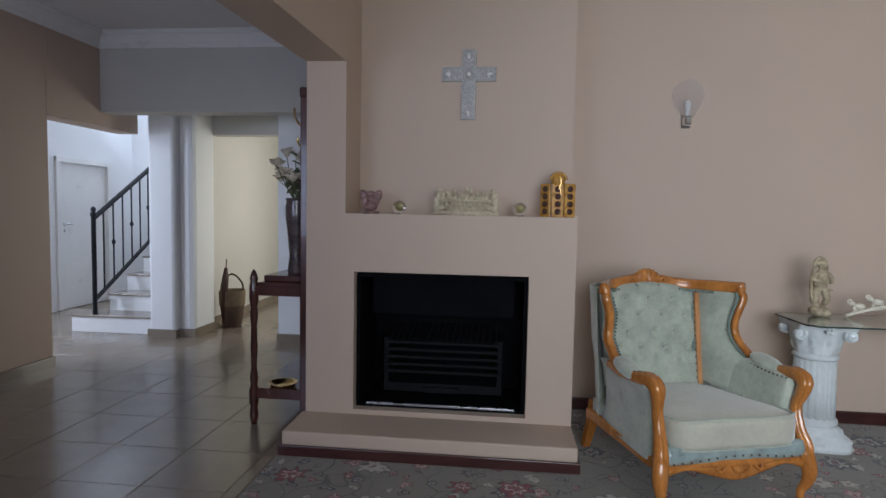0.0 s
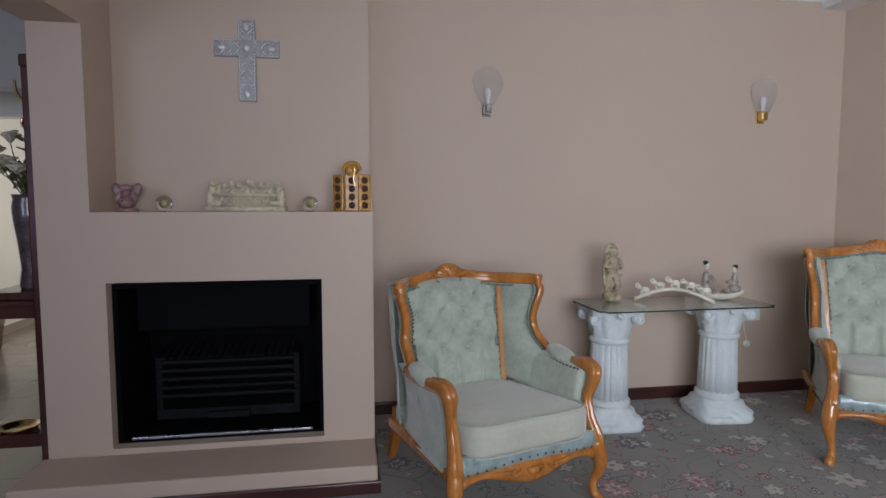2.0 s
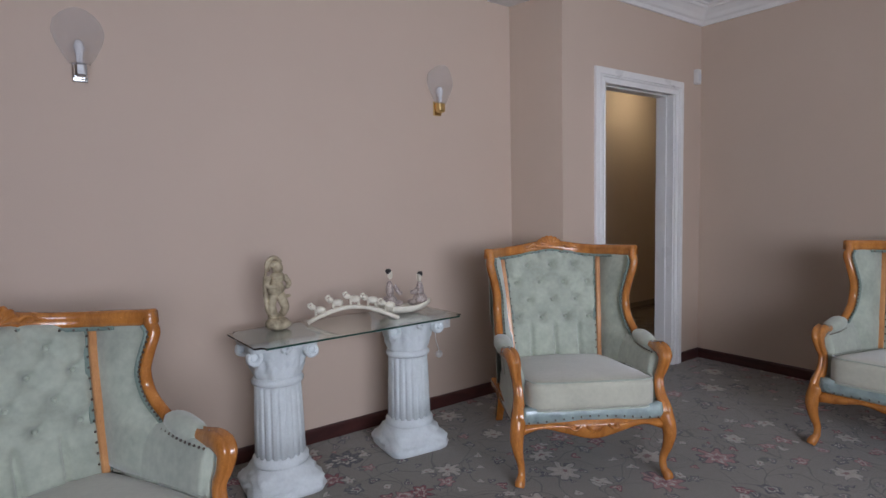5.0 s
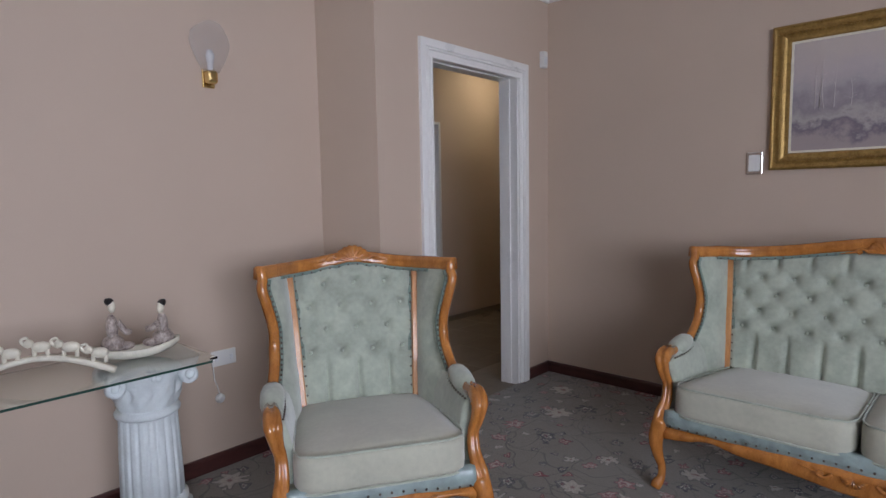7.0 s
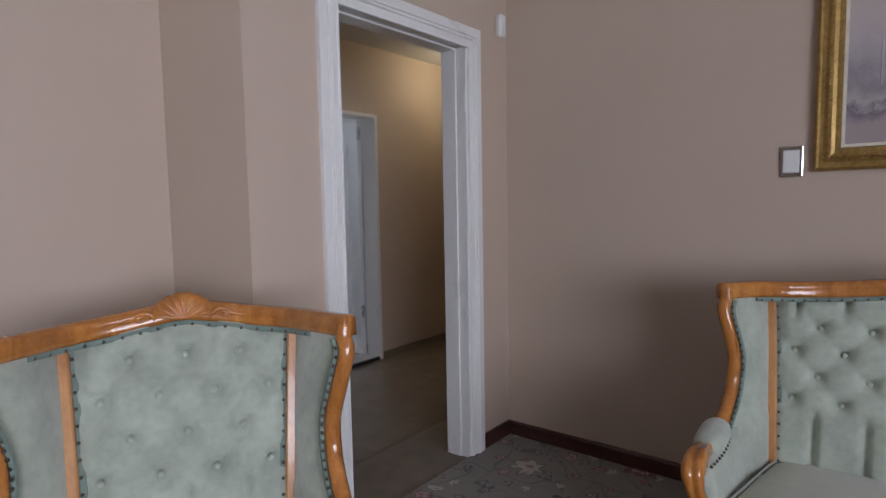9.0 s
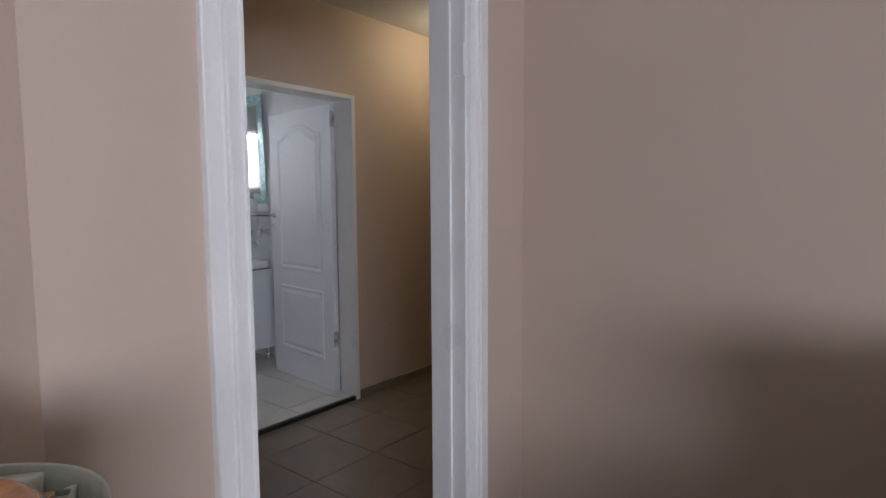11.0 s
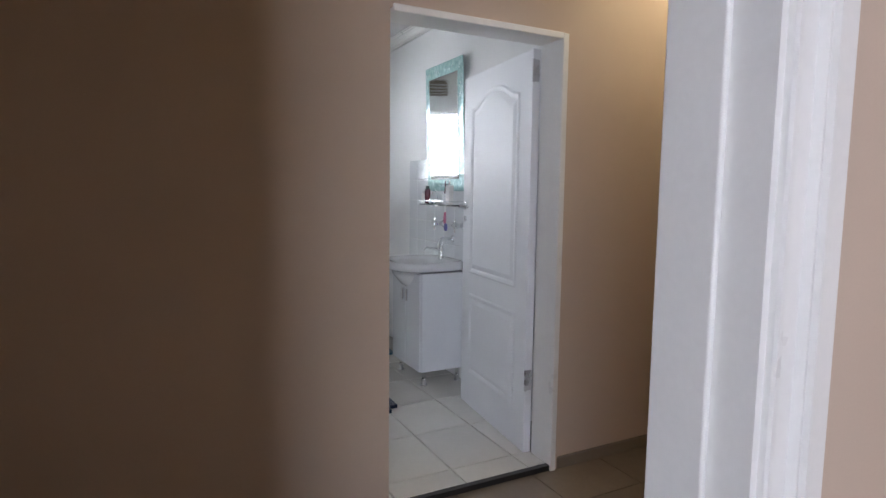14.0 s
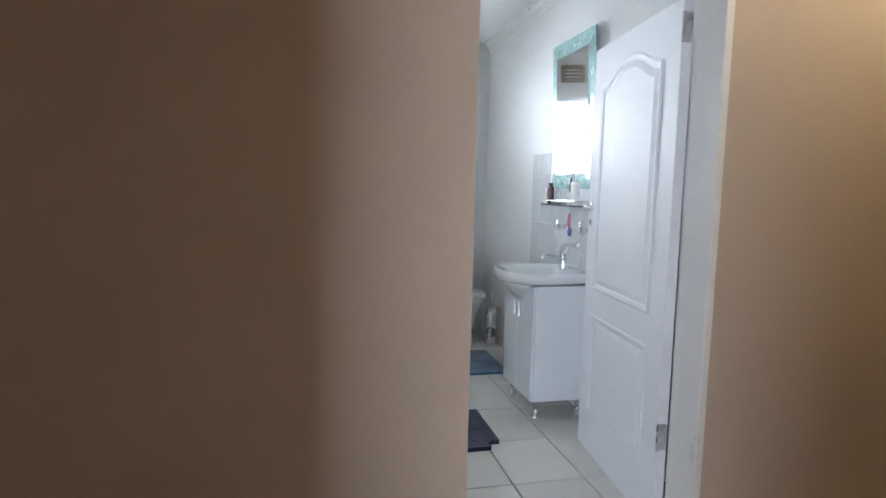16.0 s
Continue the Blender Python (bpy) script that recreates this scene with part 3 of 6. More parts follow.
casing(3.525, 4.366, 2.018, 0.25, -1, dc)
part("jamb_lining", boxes((3.525, 3.545, 0.246, 0.384, -0.02, 2.01), (4.335, 4.355, 0.246, 0.384, -0.02, 2.01), (3.525, 4.355, 0.246, 0.384, 2.005, 2.025)), TRIMW, dc)
part("door_stop", boxes((3.545, 3.555, 0.30, 0.384, -0.02, 2.005), (4.325, 4.335, 0.30, 0.384, -0.02, 2.005), (3.545, 4.335, 0.30, 0.384, 1.995, 2.005), bev=0.003), TRIMW, dc)
part("hinge", boxes((4.331, 4.335, 0.258, 0.292, 1.70, 1.80), (4.328, 4.336, 0.246, 0.256, 1.70, 1.80)), TRIMW, dc, "painted-over steel hinge plate")

# ---------------------------------------------------------------- structure: passage and bathroom
put("wall_passage_north", boxes((2.9, 4.589, 1.927, 2.05, -0.03, 2.6), (5.41, 7.5, 1.927, 2.05, -0.03, 2.6), (4.589, 5.41, 1.927, 2.05, 1.962, 2.6)), WALL, "greige painted passage wall with the bathroom doorway")
put("wall_passage_west", boxes((2.75, 2.9, 0.79, 2.05, 0, 2.6)), WALL, "greige painted end of the passage")
put("wall_passage_east", boxes((7.5, 7.65, 0.25, 2.05, 0, 2.6)), WALL, "greige painted end of the passage")
put("ceiling_passage", boxes((2.9, 7.5, 0.36, 1.93, 2.5, 2.6), (2.75, 3.3, 0.79, 1.93, 2.49, 2.5)), CEIL, "white passage ceiling")
put("floor_passage", boxes((2.9, 7.5, 0.25, 1.95, -0.1, -0.024)), GROUT, "grouted bed of the passage floor")
PSK = [(0, -0.02), (0, 0.034), (0.006, 0.034), (0.008, 0.030), (0.008, -0.02)]
put("baseboard_passage", trim([(2.9, 1.927), (4.589, 1.927)], PSK, -1), HALLTILE, "beige tile skirting")
put("baseboard_passage_far", trim([(5.44, 1.927), (7.5, 1.927)], PSK, -1), HALLTILE, "beige tile skirting")
put("baseboard_line", boxes((2.9, 4.589, 1.917, 1.927, 0.034, 0.040), (5.44, 7.5, 1.917, 1.927, 0.034, 0.040)), GROUT, "dark joint along the top of the tile skirting")
put("wall_bathroom_east", boxes((5.64, 5.8, 2.05, 5.35, 0, 2.6)), WHITEWALL, "white bathroom wall behind the basin")
put("wall_bathroom_west", boxes((3.75, 3.9, 2.05, 5.35, 0, 2.6)), WHITEWALL, "white bathroom wall")
put("wall_bathroom_north", boxes((3.9, 4.2, 5.2, 5.35, 0, 2.6), (5.02, 5.64, 5.2, 5.35, 0, 2.6), (4.2, 5.02, 5.2, 5.35, 0, 1.33), (4.2, 5.02, 5.2, 5.35, 2.03, 2.6)), WHITEWALL, "white bathroom wall with a small window")
put("lining_bathroom_south", boxes((3.9, 4.589, 2.05, 2.06, 0, 2.5), (5.41, 5.64, 2.05, 2.06, 0, 2.5), (4.589, 5.41, 2.05, 2.06, 1.962, 2.5)), WHITEWALL, "white painted inner face of the doorway wall")
put("ceiling_bathroom", boxes((3.9, 5.64, 2.06, 5.2, 2.52, 2.6)), CEIL, "white bathroom ceiling")
put("cornice_bathroom", trim([(3.9, 5.2), (5.64, 5.2), (5.64, 2.06)], cornice_profile(2.52, 0.07), -1), TRIMW, "white plaster cornice in the bathroom")
put("floor_bathroom", boxes((3.9, 5.64, 1.95, 5.2, -0.1, 0.0)), GROUT, "grouted bed of the bathroom floor")
put("threshold", boxes((4.589, 5.41, 1.923, 1.95, -0.02, 0.008)), BLACKP, "dark threshold strip")
bdf = tagged(new("door_frame_1"), "white painted steel frame of the bathroom door", kind="structure")
part("jamb", boxes((5.395, 5.425, 1.915, 2.07, -0.02, 1.972), bev=0.004), TRIMW, bdf)
part("frame_head", boxes((4.60, 5.395, 1.915, 2.07, 1.946, 1.974), bev=0.004), TRIMW, bdf)
bw = tagged(new("window_2"), "small white-framed bathroom window with a blind", "window", kind="structure")
part("window_frame", boxes((4.2, 5.02, 5.27, 5.31, 1.33, 1.38), (4.2, 5.02, 5.27, 5.31, 1.98, 2.03), (4.2, 4.25, 5.27, 5.31, 1.38, 1.98), (4.97, 5.02, 5.27, 5.31, 1.38, 1.98)), TRIMW, bw)
p_ = part("pane", boxes((4.25, 4.97, 5.288, 5.294, 1.38, 1.98)), PANE, bw)
p_.visible_shadow = False
# added glowing sheet, giving the bathroom window its brightness
put("backdrop_outdoor_glow", boxes((2.5, 6.7, 6.4, 6.42, 0.2, 3.6)), OUTSIDE, "glowing sheet standing for the bright outdoors beyond the bathroom window", category="backdrop")

# ---------------------------------------------------------------- structure: hall and stairs
put("wall_hall_west", boxes((-3.98, -3.78, -4.8, 0.98, 0, ZC), (-3.98, -3.775, 0.98, 2.04, 1.90, ZC)), WALL, "greige painted hall wall ending at a wide opening")
put("lintel_hall", boxes((-3.78, -1.44, 1.55, 1.72, 2.02, ZC)), HALLWALL, "painted beam across the hall")
put("pillar_hall", boxes((-3.68, -3.42, 2.03, 2.30, 0, ZC), bev=0.03), WHITEWALL, "white plastered pillar beside the stairs")
put("pillar_hall_inner", boxes((-3.42, -3.27, 2.10, 2.52, 0, ZC), bev=0.05), WHITEWALL, "rounded plastered pier")
put("wall_lobby_west", boxes((-3.60, -3.40, 2.30, 5.2, 0, ZC)), HALLWALL, "pale painted lobby wall")
put("lintel_lobby", boxes((-3.30, -1.44, 2.46, 2.62, 1.955, ZC)), HALLWALL, "painted beam over the lobby opening")
put("wall_lobby_east", boxes((-2.43, -1.44, 2.06, 2.20, 0, ZC)), WHITEWALL, "white painted wall beside the lobby")
put("wall_hall_east", boxes((-1.44, -1.25, 0.79, 5.2, 0, ZC)), HALLWALL, "pale painted wall behind the chimney breast")
put("wall_hall_north", boxes((-3.6, -1.25, 5.05, 5.2, 0, ZC)), HALLWALL, "pale painted far lobby wall")
put("ceiling_hall", boxes((-4.0, -1.45, -5.0, 5.2, ZC, ZC + 0.1)), CEIL, "white plastered hall ceiling")
put("cornice_hall", trim([(-3.78, -4.8), (-3.78, 1.55), (-1.44, 1.55)], cornice_profile(ZC), -1), TRIMW, "white moulded hall cornice")
put("cornice_hall_beam", trim([(-1.45, 1.55), (-1.45, -4.8)], cornice_profile(ZC), -1), TRIMW, "white moulded hall cornice")
put("floor_hall", boxes((-6.2, -1.48, -5.0, 5.6, -0.1, -0.006)), GROUT, "grouted bed of the hall floor")
HSK = [(0, 0.0), (0, 0.075), (0.010, 0.075), (0.012, 0.07), (0.012, 0.0)]
put("baseboard_hall", trim([(-3.78, -4.8), (-3.78, 0.98), (-3.98, 0.98)], HSK, -1), HALLTILE, "beige tile skirting")
put("baseboard_pillar", trim([(-3.68, 2.30), (-3.68, 2.03), (-3.42, 2.03), (-3.42, 2.10), (-3.27, 2.10), (-3.27, 2.52)], HSK, -1), HALLTILE, "beige tile skirting round the pillar")
put("baseboard_lobby", trim([(-3.40, 2.52), (-3.40, 5.05), (-1.44, 5.05)], HSK, -1), HALLTILE, "beige tile skirting in the lobby")
put("baseboard_lobby_east", trim([(-2.43, 2.20), (-2.43, 2.06), (-1.44, 2.06)], HSK, -1), HALLTILE, "beige tile skirting in the lobby")
put("baseboard_line_hall", boxes((-3.78, -3.766, -4.8, 0.98, 0.075, 0.081), (-3.69, -3.41, 2.016, 2.03, 0.075, 0.081), (-3.42, -3.26, 2.086, 2.10, 0.075, 0.081), (-3.27, -3.256, 2.10, 2.52, 0.075, 0.081), (-3.40, -3.386, 2.52, 5.05, 0.075, 0.081), (-2.44, -1.44, 2.046, 2.06, 0.075, 0.081)), GROUT, "dark joint along the top of the tile skirting")
# stair hall
put("wall_stair_north", boxes((-6.4, -3.6, 5.5, 5.65, 0, 4.6)), WHITEWALL, "white stair hall wall")
put("wall_stair_west", boxes((-6.4, -6.2, -1.0, 5.5, 0, 4.6)), WHITEWALL, "white stair hall wall")
put("wall_stair_south", boxes((-6.2, -3.8, -1.0, -0.85, 0, 4.6)), WHITEWALL, "white stair hall wall")
put("wall_stair_east", boxes((-3.79, -3.68, -0.85, 2.3, ZC + 0.1, 4.6), (-3.79, -3.60, 2.3, 5.5, 0, 4.6)), WHITEWALL, "white wall above the stairs")
# unseen solid panel added behind the stair fill, in place of a window
w3 = tagged(new("stair_lamp_backing"), "added solid white panel behind the stair fill lamp", "window", kind="structure")
part("window_frame", boxes((-6.20, -6.17, -0.30, 1.0, 1.2, 2.6), bev=0.004), TRIMW, w3)
put("ceiling_stairs", boxes((-6.4, -3.6, -1.0, 5.65, 4.6, 4.7)), CEIL, "white stair hall ceiling")
bm = bmesh.new()
for x in (-5.62, -5.48):
    pts_ = [(2.45, 0), (3.12, 0), (3.12, 1.74), (3.92, 1.74), (3.92, 0), (5.5, 0), (5.5, 1.2), (4.4, 1.75), (2.45, 3.2)]
    bm.faces.new([bm.verts.new((x, y, z)) for y, z in pts_])
bm.verts.ensure_lookup_table()
for i in range(9):
    j = (i + 1) % 9
    bm.faces.new((bm.verts[i], bm.verts[j], bm.verts[9 + j], bm.verts[9 + i]))
put("wall_under_stairs", bm, WHITEWALL, "white wall under the upper flight with a sloping top")


def panel_door(parent, w, h, th, top_arch, material, name="leaf"):
    """A moulded two-panel leaf from x 0 to w, front at y 0: the upper panel with an eyebrow top."""
    s, zl, zm0, zm1 = 0.115, 0.20, 0.68, 0.80
    part(name, box(0, w, 0, th, 0, h, bev=0.003), material, parent)
    for face, sg in ((0.0, -1), (th, 1)):
        def outline(inset, low):
            x0, x1 = s + inset, w - s - inset
            if low:
                return [(x0, zl + inset), (x1, zl + inset), (x1, zm0 - inset), (x0, zm0 - inset)]
            zt = h - 0.105 - inset
            arc = [(x1 + (x0 - x1) * k / 12, zt - (top_arch if k in (0, 12) else top_arch * (0.5 + 0.5 * math.cos(2 * math.pi * k / 12)) ** 1.6)) for k in range(13)]
            return [(x0, zm1 + inset), (x1, zm1 + inset)] + arc
        for low in (True, False):
            loops = [(0.0, 0.0), (0.008, 0.007), (0.022, 0.004), (0.030, -0.001), (0.055, 0.006)]
            V, F = [], []
            m = len(outline(0, low))
            for inset, out_ in loops:
                V += [(x, face + sg * (out_ + 0.0015), z) for x, z in outline(inset, low)]
            for k in range(len(loops) - 1):
                for q in range(m):
                    r = (q + 1) % m
                    F.append((k * m + q, k * m + r, (k + 1) * m + r, (k + 1) * m + q))
            F.append(tuple((len(loops) - 1) * m + q for q in range(m)))
            part("lower_panel" if low else "upper_panel", (V, F), material, parent)


def lever(parent, x, z, y0, sg, to):
    part("handle", merge(lathe([(0.0225, 0), (0.0225, 0.006), (0.012, 0.010), (0.009, 0.04), (0.0001, 0.042)], 16)), CHROME, parent).matrix_local = pose(x, y0, z, 90 * sg, 0, 0)
    part("lever", sweep([(x, y0 + sg * -0.036, z, 1), (x + to * 0.03, y0 + sg * -0.042, z + 0.002, 1), (x + to * 0.075, y0 + sg * -0.040, z - 0.003, 0.9), (x + to * 0.115, y0 + sg * -0.038, z - 0.006, 0.7)], ring(0.008, 0.007, 8), 4), CHROME, parent, smooth=True)
    part("key_plate", lathe([(0.016, 0), (0.016, 0.005), (0.0001, 0.006)], 14), CHROME, parent).matrix_local = pose(x, y0, z - 0.075, 90 * sg, 0, 0)


# bathroom door, standing open into the room
door = thing("door_1", pose(5.399, 2.082, 0.008, 0, 0, 83.7), "white moulded two-panel door standing open into the bathroom", "door")
door["kind"] = "structure"
panel_door(door, 0.795, 1.930, 0.04, 0.075, DOORW)
lever(door, 0.755, 1.19, 0.04, -1, -1)
lever(door, 0.755, 1.19, 0.0, 1, -1)
for z in (0.365, 1.83):
    part("hinge", boxes((-0.006, 0.002, 0.008, 0.036, z - 0.05, z + 0.05), (-0.012, -0.003, 0.034, 0.046, z - 0.052, z + 0.052), bev=0.002), STEEL, door, "painted steel butt hinge")

# white door under the stairs
d2 = thing("door_2", pose(-5.47, 3.13, 0.005, 0, 0, 90), "closed white flush door under the stairs", "door")
d2["kind"] = "structure"
part("leaf", box(0, 0.78, 0.02, 0.06, 0, 1.715, bev=0.003), TRIMW, d2)
part("jamb", boxes((-0.07, 0.0, -0.02, 0.06, 0, 1.77), bev=0.006), TRIMW, d2)
part("jamb", boxes((0.78, 0.85, -0.02, 0.06, 0, 1.77), bev=0.006), TRIMW, d2)
part("frame_head", boxes((-0.07, 0.85, -0.022, 0.06, 1.72, 1.785), bev=0.006), TRIMW, d2)
lever(d2, 0.07, 1.0, 0.02, 1, 1)

# stairs: each step is a block with a tread
stair = tagged(new("stairs"), "white plastered stairs with grey tiled treads", "stairs", kind="structure")
for k in range(9):
    x0 = -4.56 if k == 0 else -4.36
    y0 = 2.14 + 0.28 * k
    part("riser", boxes((x0, -3.68 if y0 < 2.2 else -3.79, y0, y0 + (0.29 if k < 8 else 1.0), 0 if k == 0 else 0.17 * k - 0.02, 0.17 * (k + 1) - 0.015), bev=0.003), WHITEWALL, stair)
    part("tread", boxes((x0 - 0.008, -3.68 if y0 < 2.2 else -3.79, y0 - 0.018, y0 + 0.285, 0.17 * (k + 1) - 0.017, 0.17 * (k + 1)), bev=0.004), HALLTILE, stair)
part("stringer", boxes(*[(-4.36, -4.28, 2.42 + 0.28 * k, 2.42 + 0.28 * (k + 1), 0, 0.17 * (k + 1) + 0.12) for k in range(8)]), WHITEWALL, stair)

rail = thing("stair_railing", pose(-4.33, 2.165, 0.17), "black wrought iron stair railing with knuckled balusters", "railing")
part("newel", merge(lathe([(0.024, 0), (0.026, 0.02), (0.022, 0.05), (0.022, 0.95), (0.030, 0.97), (0.030, 0.99), (0.018, 1.0), (0.026, 1.02), (0.018, 1.045), (0.0001, 1.055)], 14)), IRON, rail, smooth=True)
sl = 0.17 / 0.28
part("handrail", sweep([(0, 0.0, 0.94), (0, 2.2, 0.94 + 2.2 * sl)], [(-0.024, -0.014), (0.024, -0.014), (0.024, 0.01), (0.015, 0.016), (-0.015, 0.016), (-0.024, 0.01)], 1), IRON, rail)
part("bottom_rail", sweep([(0, 0.0, 0.14), (0, 2.2, 0.14 + 2.2 * sl)], [(-0.016, -0.012), (0.016, -0.012), (0.016, 0.012), (-0.016, 0.012)], 1), IRON, rail)
for k in range(14):
    y = 0.14 + 0.145 * k
    zb, zt = 0.14 + y * sl, 0.94 + y * sl
    b_ = lathe([(0.008, zb), (0.008, zt)], 8, (0, y, 0))
    if k % 2 == 1:
        zm = zb + (zt - zb) * 0.48
        b_ = merge(b_, lathe([(0.009, zm - 0.025), (0.019, zm - 0.01), (0.019, zm + 0.01), (0.009, zm + 0.025)], 10, (0, y, 0)))
    part("baluster", b_, IRON, rail)


# ---------------------------------------------------------------- seating
def seat_set(name, m, H, ex, tw, drop, label, group):
    """A wing chair (ex 0) or settee, facing -y: H is the height of the back, ex the extra half width."""
    c = thing(name, m, label, "armchair" if not ex else "settee", group)
    X = lambda v: v + ex if v > 0 else v - ex
    zs = 0.435 - drop
    top = H - 0.035
    sec = moulded(0.022, 0.019)
    # tufted back, with channels below
    bx, rows_, cols = 0.262 + ex, 4, 4 if not ex else 9
    z_split = zs + (top - zs) * 0.34
    knots = []
    for r in range(rows_):
        n = cols if r % 2 == 0 else cols - 1
        for q in range(n):
            off = 0 if r % 2 == 0 else 0.5
            u = (q + off + 0.5) / cols
            knots.append(((2 * u - 1) * bx, z_split + (top - 0.035 - z_split) * (0.04 + 0.27 * r - (0.04 * r if ex else 0))))

    def lean(z):
        return 0.195 + (z - zs) * 0.235

    def arch(x, z):
        return 0.010 * math.exp(-(x / (0.17 + 0.6 * ex)) ** 2) * max(0, (z - zs) / (top - zs)) ** 3

    def back(u, v):
        x, z = (2 * u - 1) * bx, zs + (top - zs) * v
        edge = min(1, min(u, 1 - u) * 2 * bx / 0.05) ** 0.5 * min(1, (1 - v) * (top - zs) / 0.05) ** 0.5
        puff = 0.042 * edge
        if z > z_split - 0.01:
            for kx, kz in knots:
                d = math.hypot(x - kx, z - kz)
                puff -= 0.032 * math.exp(-(d / 0.024) ** 2)
                for sx_ in (-1, 1):
                    px, pz = x - kx, z - kz
                    if 0 < pz < 0.10 and abs(px - sx_ * pz * bx / cols / 0.085) < 0.016:
                        puff -= 0.011 * (1 - pz / 0.10) * (1 - abs(px - sx_ * pz * bx / cols / 0.085) / 0.016)
        if z < z_split or z > knots[-1][1] + 0.02:
            w = 2 * bx / cols
            f = ((x + bx) / w + (0.0 if z < z_split else 0.5)) % 1
            groove = math.exp(-(min(f, 1 - f) * w / 0.010) ** 2)
            puff -= 0.032 * groove * edge * min(1, abs(z - (z_split if z < z_split else knots[-1][1] + 0.02)) / 0.045)
        return (x, lean(z) - puff, z + arch(x, z))
    part("backrest", sheet(back, 64 if not ex else 120, 60, (0, 0.03, 0)), VELVET, c, "button-tufted sage velvet back", True)
    bt = mesh_of("button", *ball((0, 0, 0), 0.0085, (1, 0.6, 1), 6), VELVET, True)
    for kx, kz in knots:
        b_ = new("button", bt)
        b_.parent, b_.matrix_local = c, pose(kx, lean(kz) - 0.014, kz + arch(kx, kz))
    nails = []

    def studs(line, n, off):
        P = smoothed(line, 8)
        L_ = np.array([p[:3] for p in P])
        s_ = np.r_[0, np.cumsum(np.linalg.norm(np.diff(L_, axis=0), axis=1))]
        for t in np.linspace(0.02, s_[-1] - 0.02, n):
            q = [np.interp(t, s_, L_[:, k]) for k in range(3)]
            nails.append(ball((q[0] + off[0], q[1] + off[1], q[2] + off[2]), 0.0046, (1, 1, 1), 4))

    for sg in (-1, 1):
        fr = [(sg * (X2 + ex), y, 0.565 + (top - 0.565) * q) for X2, y, q in ((0.348, -0.05, 0.0), (0.340, 0.025, 0.17), (0.338, 0.058, 0.31), (0.350 + tw * 0.5, 0.060, 0.49), (0.376 + tw, 0.046, 0.68), (0.395 + tw, 0.042, 0.87), (0.392 + tw, 0.055, 0.955))]
        part("wing_frame", sweep(fr + [(sg * (0.396 + ex + tw), 0.060, top + 0.012)], sec, 6, (sg, -0.3, 0)), HONEY, c, smooth=True)
        stl = [(sg * (0.232 + ex), lean(zs - 0.05) - 0.034, zs - 0.05), (sg * (0.252 + ex), lean(0.70) - 0.036, 0.70), (sg * (0.272 + ex), lean(top) - 0.026, top - 0.005)]
        part("stile", sweep(stl, [(-0.013, -0.022), (0.013, -0.022), (0.013, 0.008), (0.009, 0.012), (-0.009, 0.012), (-0.013, 0.008)], 5, (0, -1, 0)), HONEYL, c, "pale wooden strip with nail heads")
        F_, S_ = [p[:3] for p in smoothed(fr, 6)], [(p[0] + sg * 0.008, p[1] + 0.014, p[2]) for p in smoothed(stl, 6)]

        def lerp(line, z):
            a = np.array(line)
            return [np.interp(z, a[:, 2], a[:, k]) for k in range(2)]

        def wing(u, v):
            z = 0.40 + (top - 0.01 - 0.40) * v
            fx, fy = lerp(F_, z)
            if z < 0.57:
                fx, fy = sg * (0.312 + ex), -0.05 - (0.57 - z) * 0.3
            sx_, sy_ = lerp(S_, z)
            b_ = 0.022 * math.sin(math.pi * u)
            return (sx_ + (fx - sx_) * u - sg * b_, sy_ + (fy - sy_) * u - 0.012 * math.sin(math.pi * u), z)
        part("wing", sheet(wing, 12, 26, (sg * 0.022, 0.02, 0)), VELVET, c, smooth=True)
        studs([(x - sg * 0.028, y - 0.006, z) for x, y, z in fr], 20, (0, -0.012, 0))
        studs([(x - sg * 0.019, y - 0.005, z) for x, y, z in stl], 16, (0, 0, 0))
        studs([(x + sg * 0.019, y - 0.005, z) for x, y, z in stl], 16, (0, 0, 0))
        for q in (-1, 1):
            part("gimp", sweep([(x + q * 0.020, y + 0.006, z) for x, y, z in stl], [(-0.007, -0.008), (0.007, -0.008), (0.007, 0.002), (-0.007, 0.002)], 5, (0, -1, 0)), GIMP, c, "teal braid")
        part("gimp", sweep([(x - sg * 0.027, y + 0.0, z) for x, y, z in fr], ring(0.007, 0.007, 6), 5, (0, -1, 0)), GIMP, c, "teal braid")
        # arm: padded panel, wooden armrest and scrolled post
        def arm_in(u, v):
            y = -0.335 + 0.44 * u
            z = 0.30 - drop + (0.245 + drop + 0.02 * math.sin(u * 3)) * v
            bulge = 0.028 * math.sin(math.pi * v) ** 0.6
            return (sg * (0.318 + ex + 0.02 * v - 0.022 * u * u) - sg * (0.02 + bulge), y, z)
        part("arm", sheet(arm_in, 14, 10, (sg * 0.055, 0, 0)), VELVET, c, "upholstered arm with nail trim", True)
        part("arm_pad", moved(pillow(0, 0, 0, 0.085, 0.20, 0.055, 2.6, 0.01, 16, 10), pose(sg * (0.347 + ex), -0.155, 0.565, 10, 0, 0)), VELVET, c, smooth=True)
        studs([(sg * (0.312 + ex), -0.33, 0.545), (sg * (0.305 + ex), -0.2, 0.545), (sg * (0.31 + ex), -0.06, 0.555)], 11, (0, 0, 0))
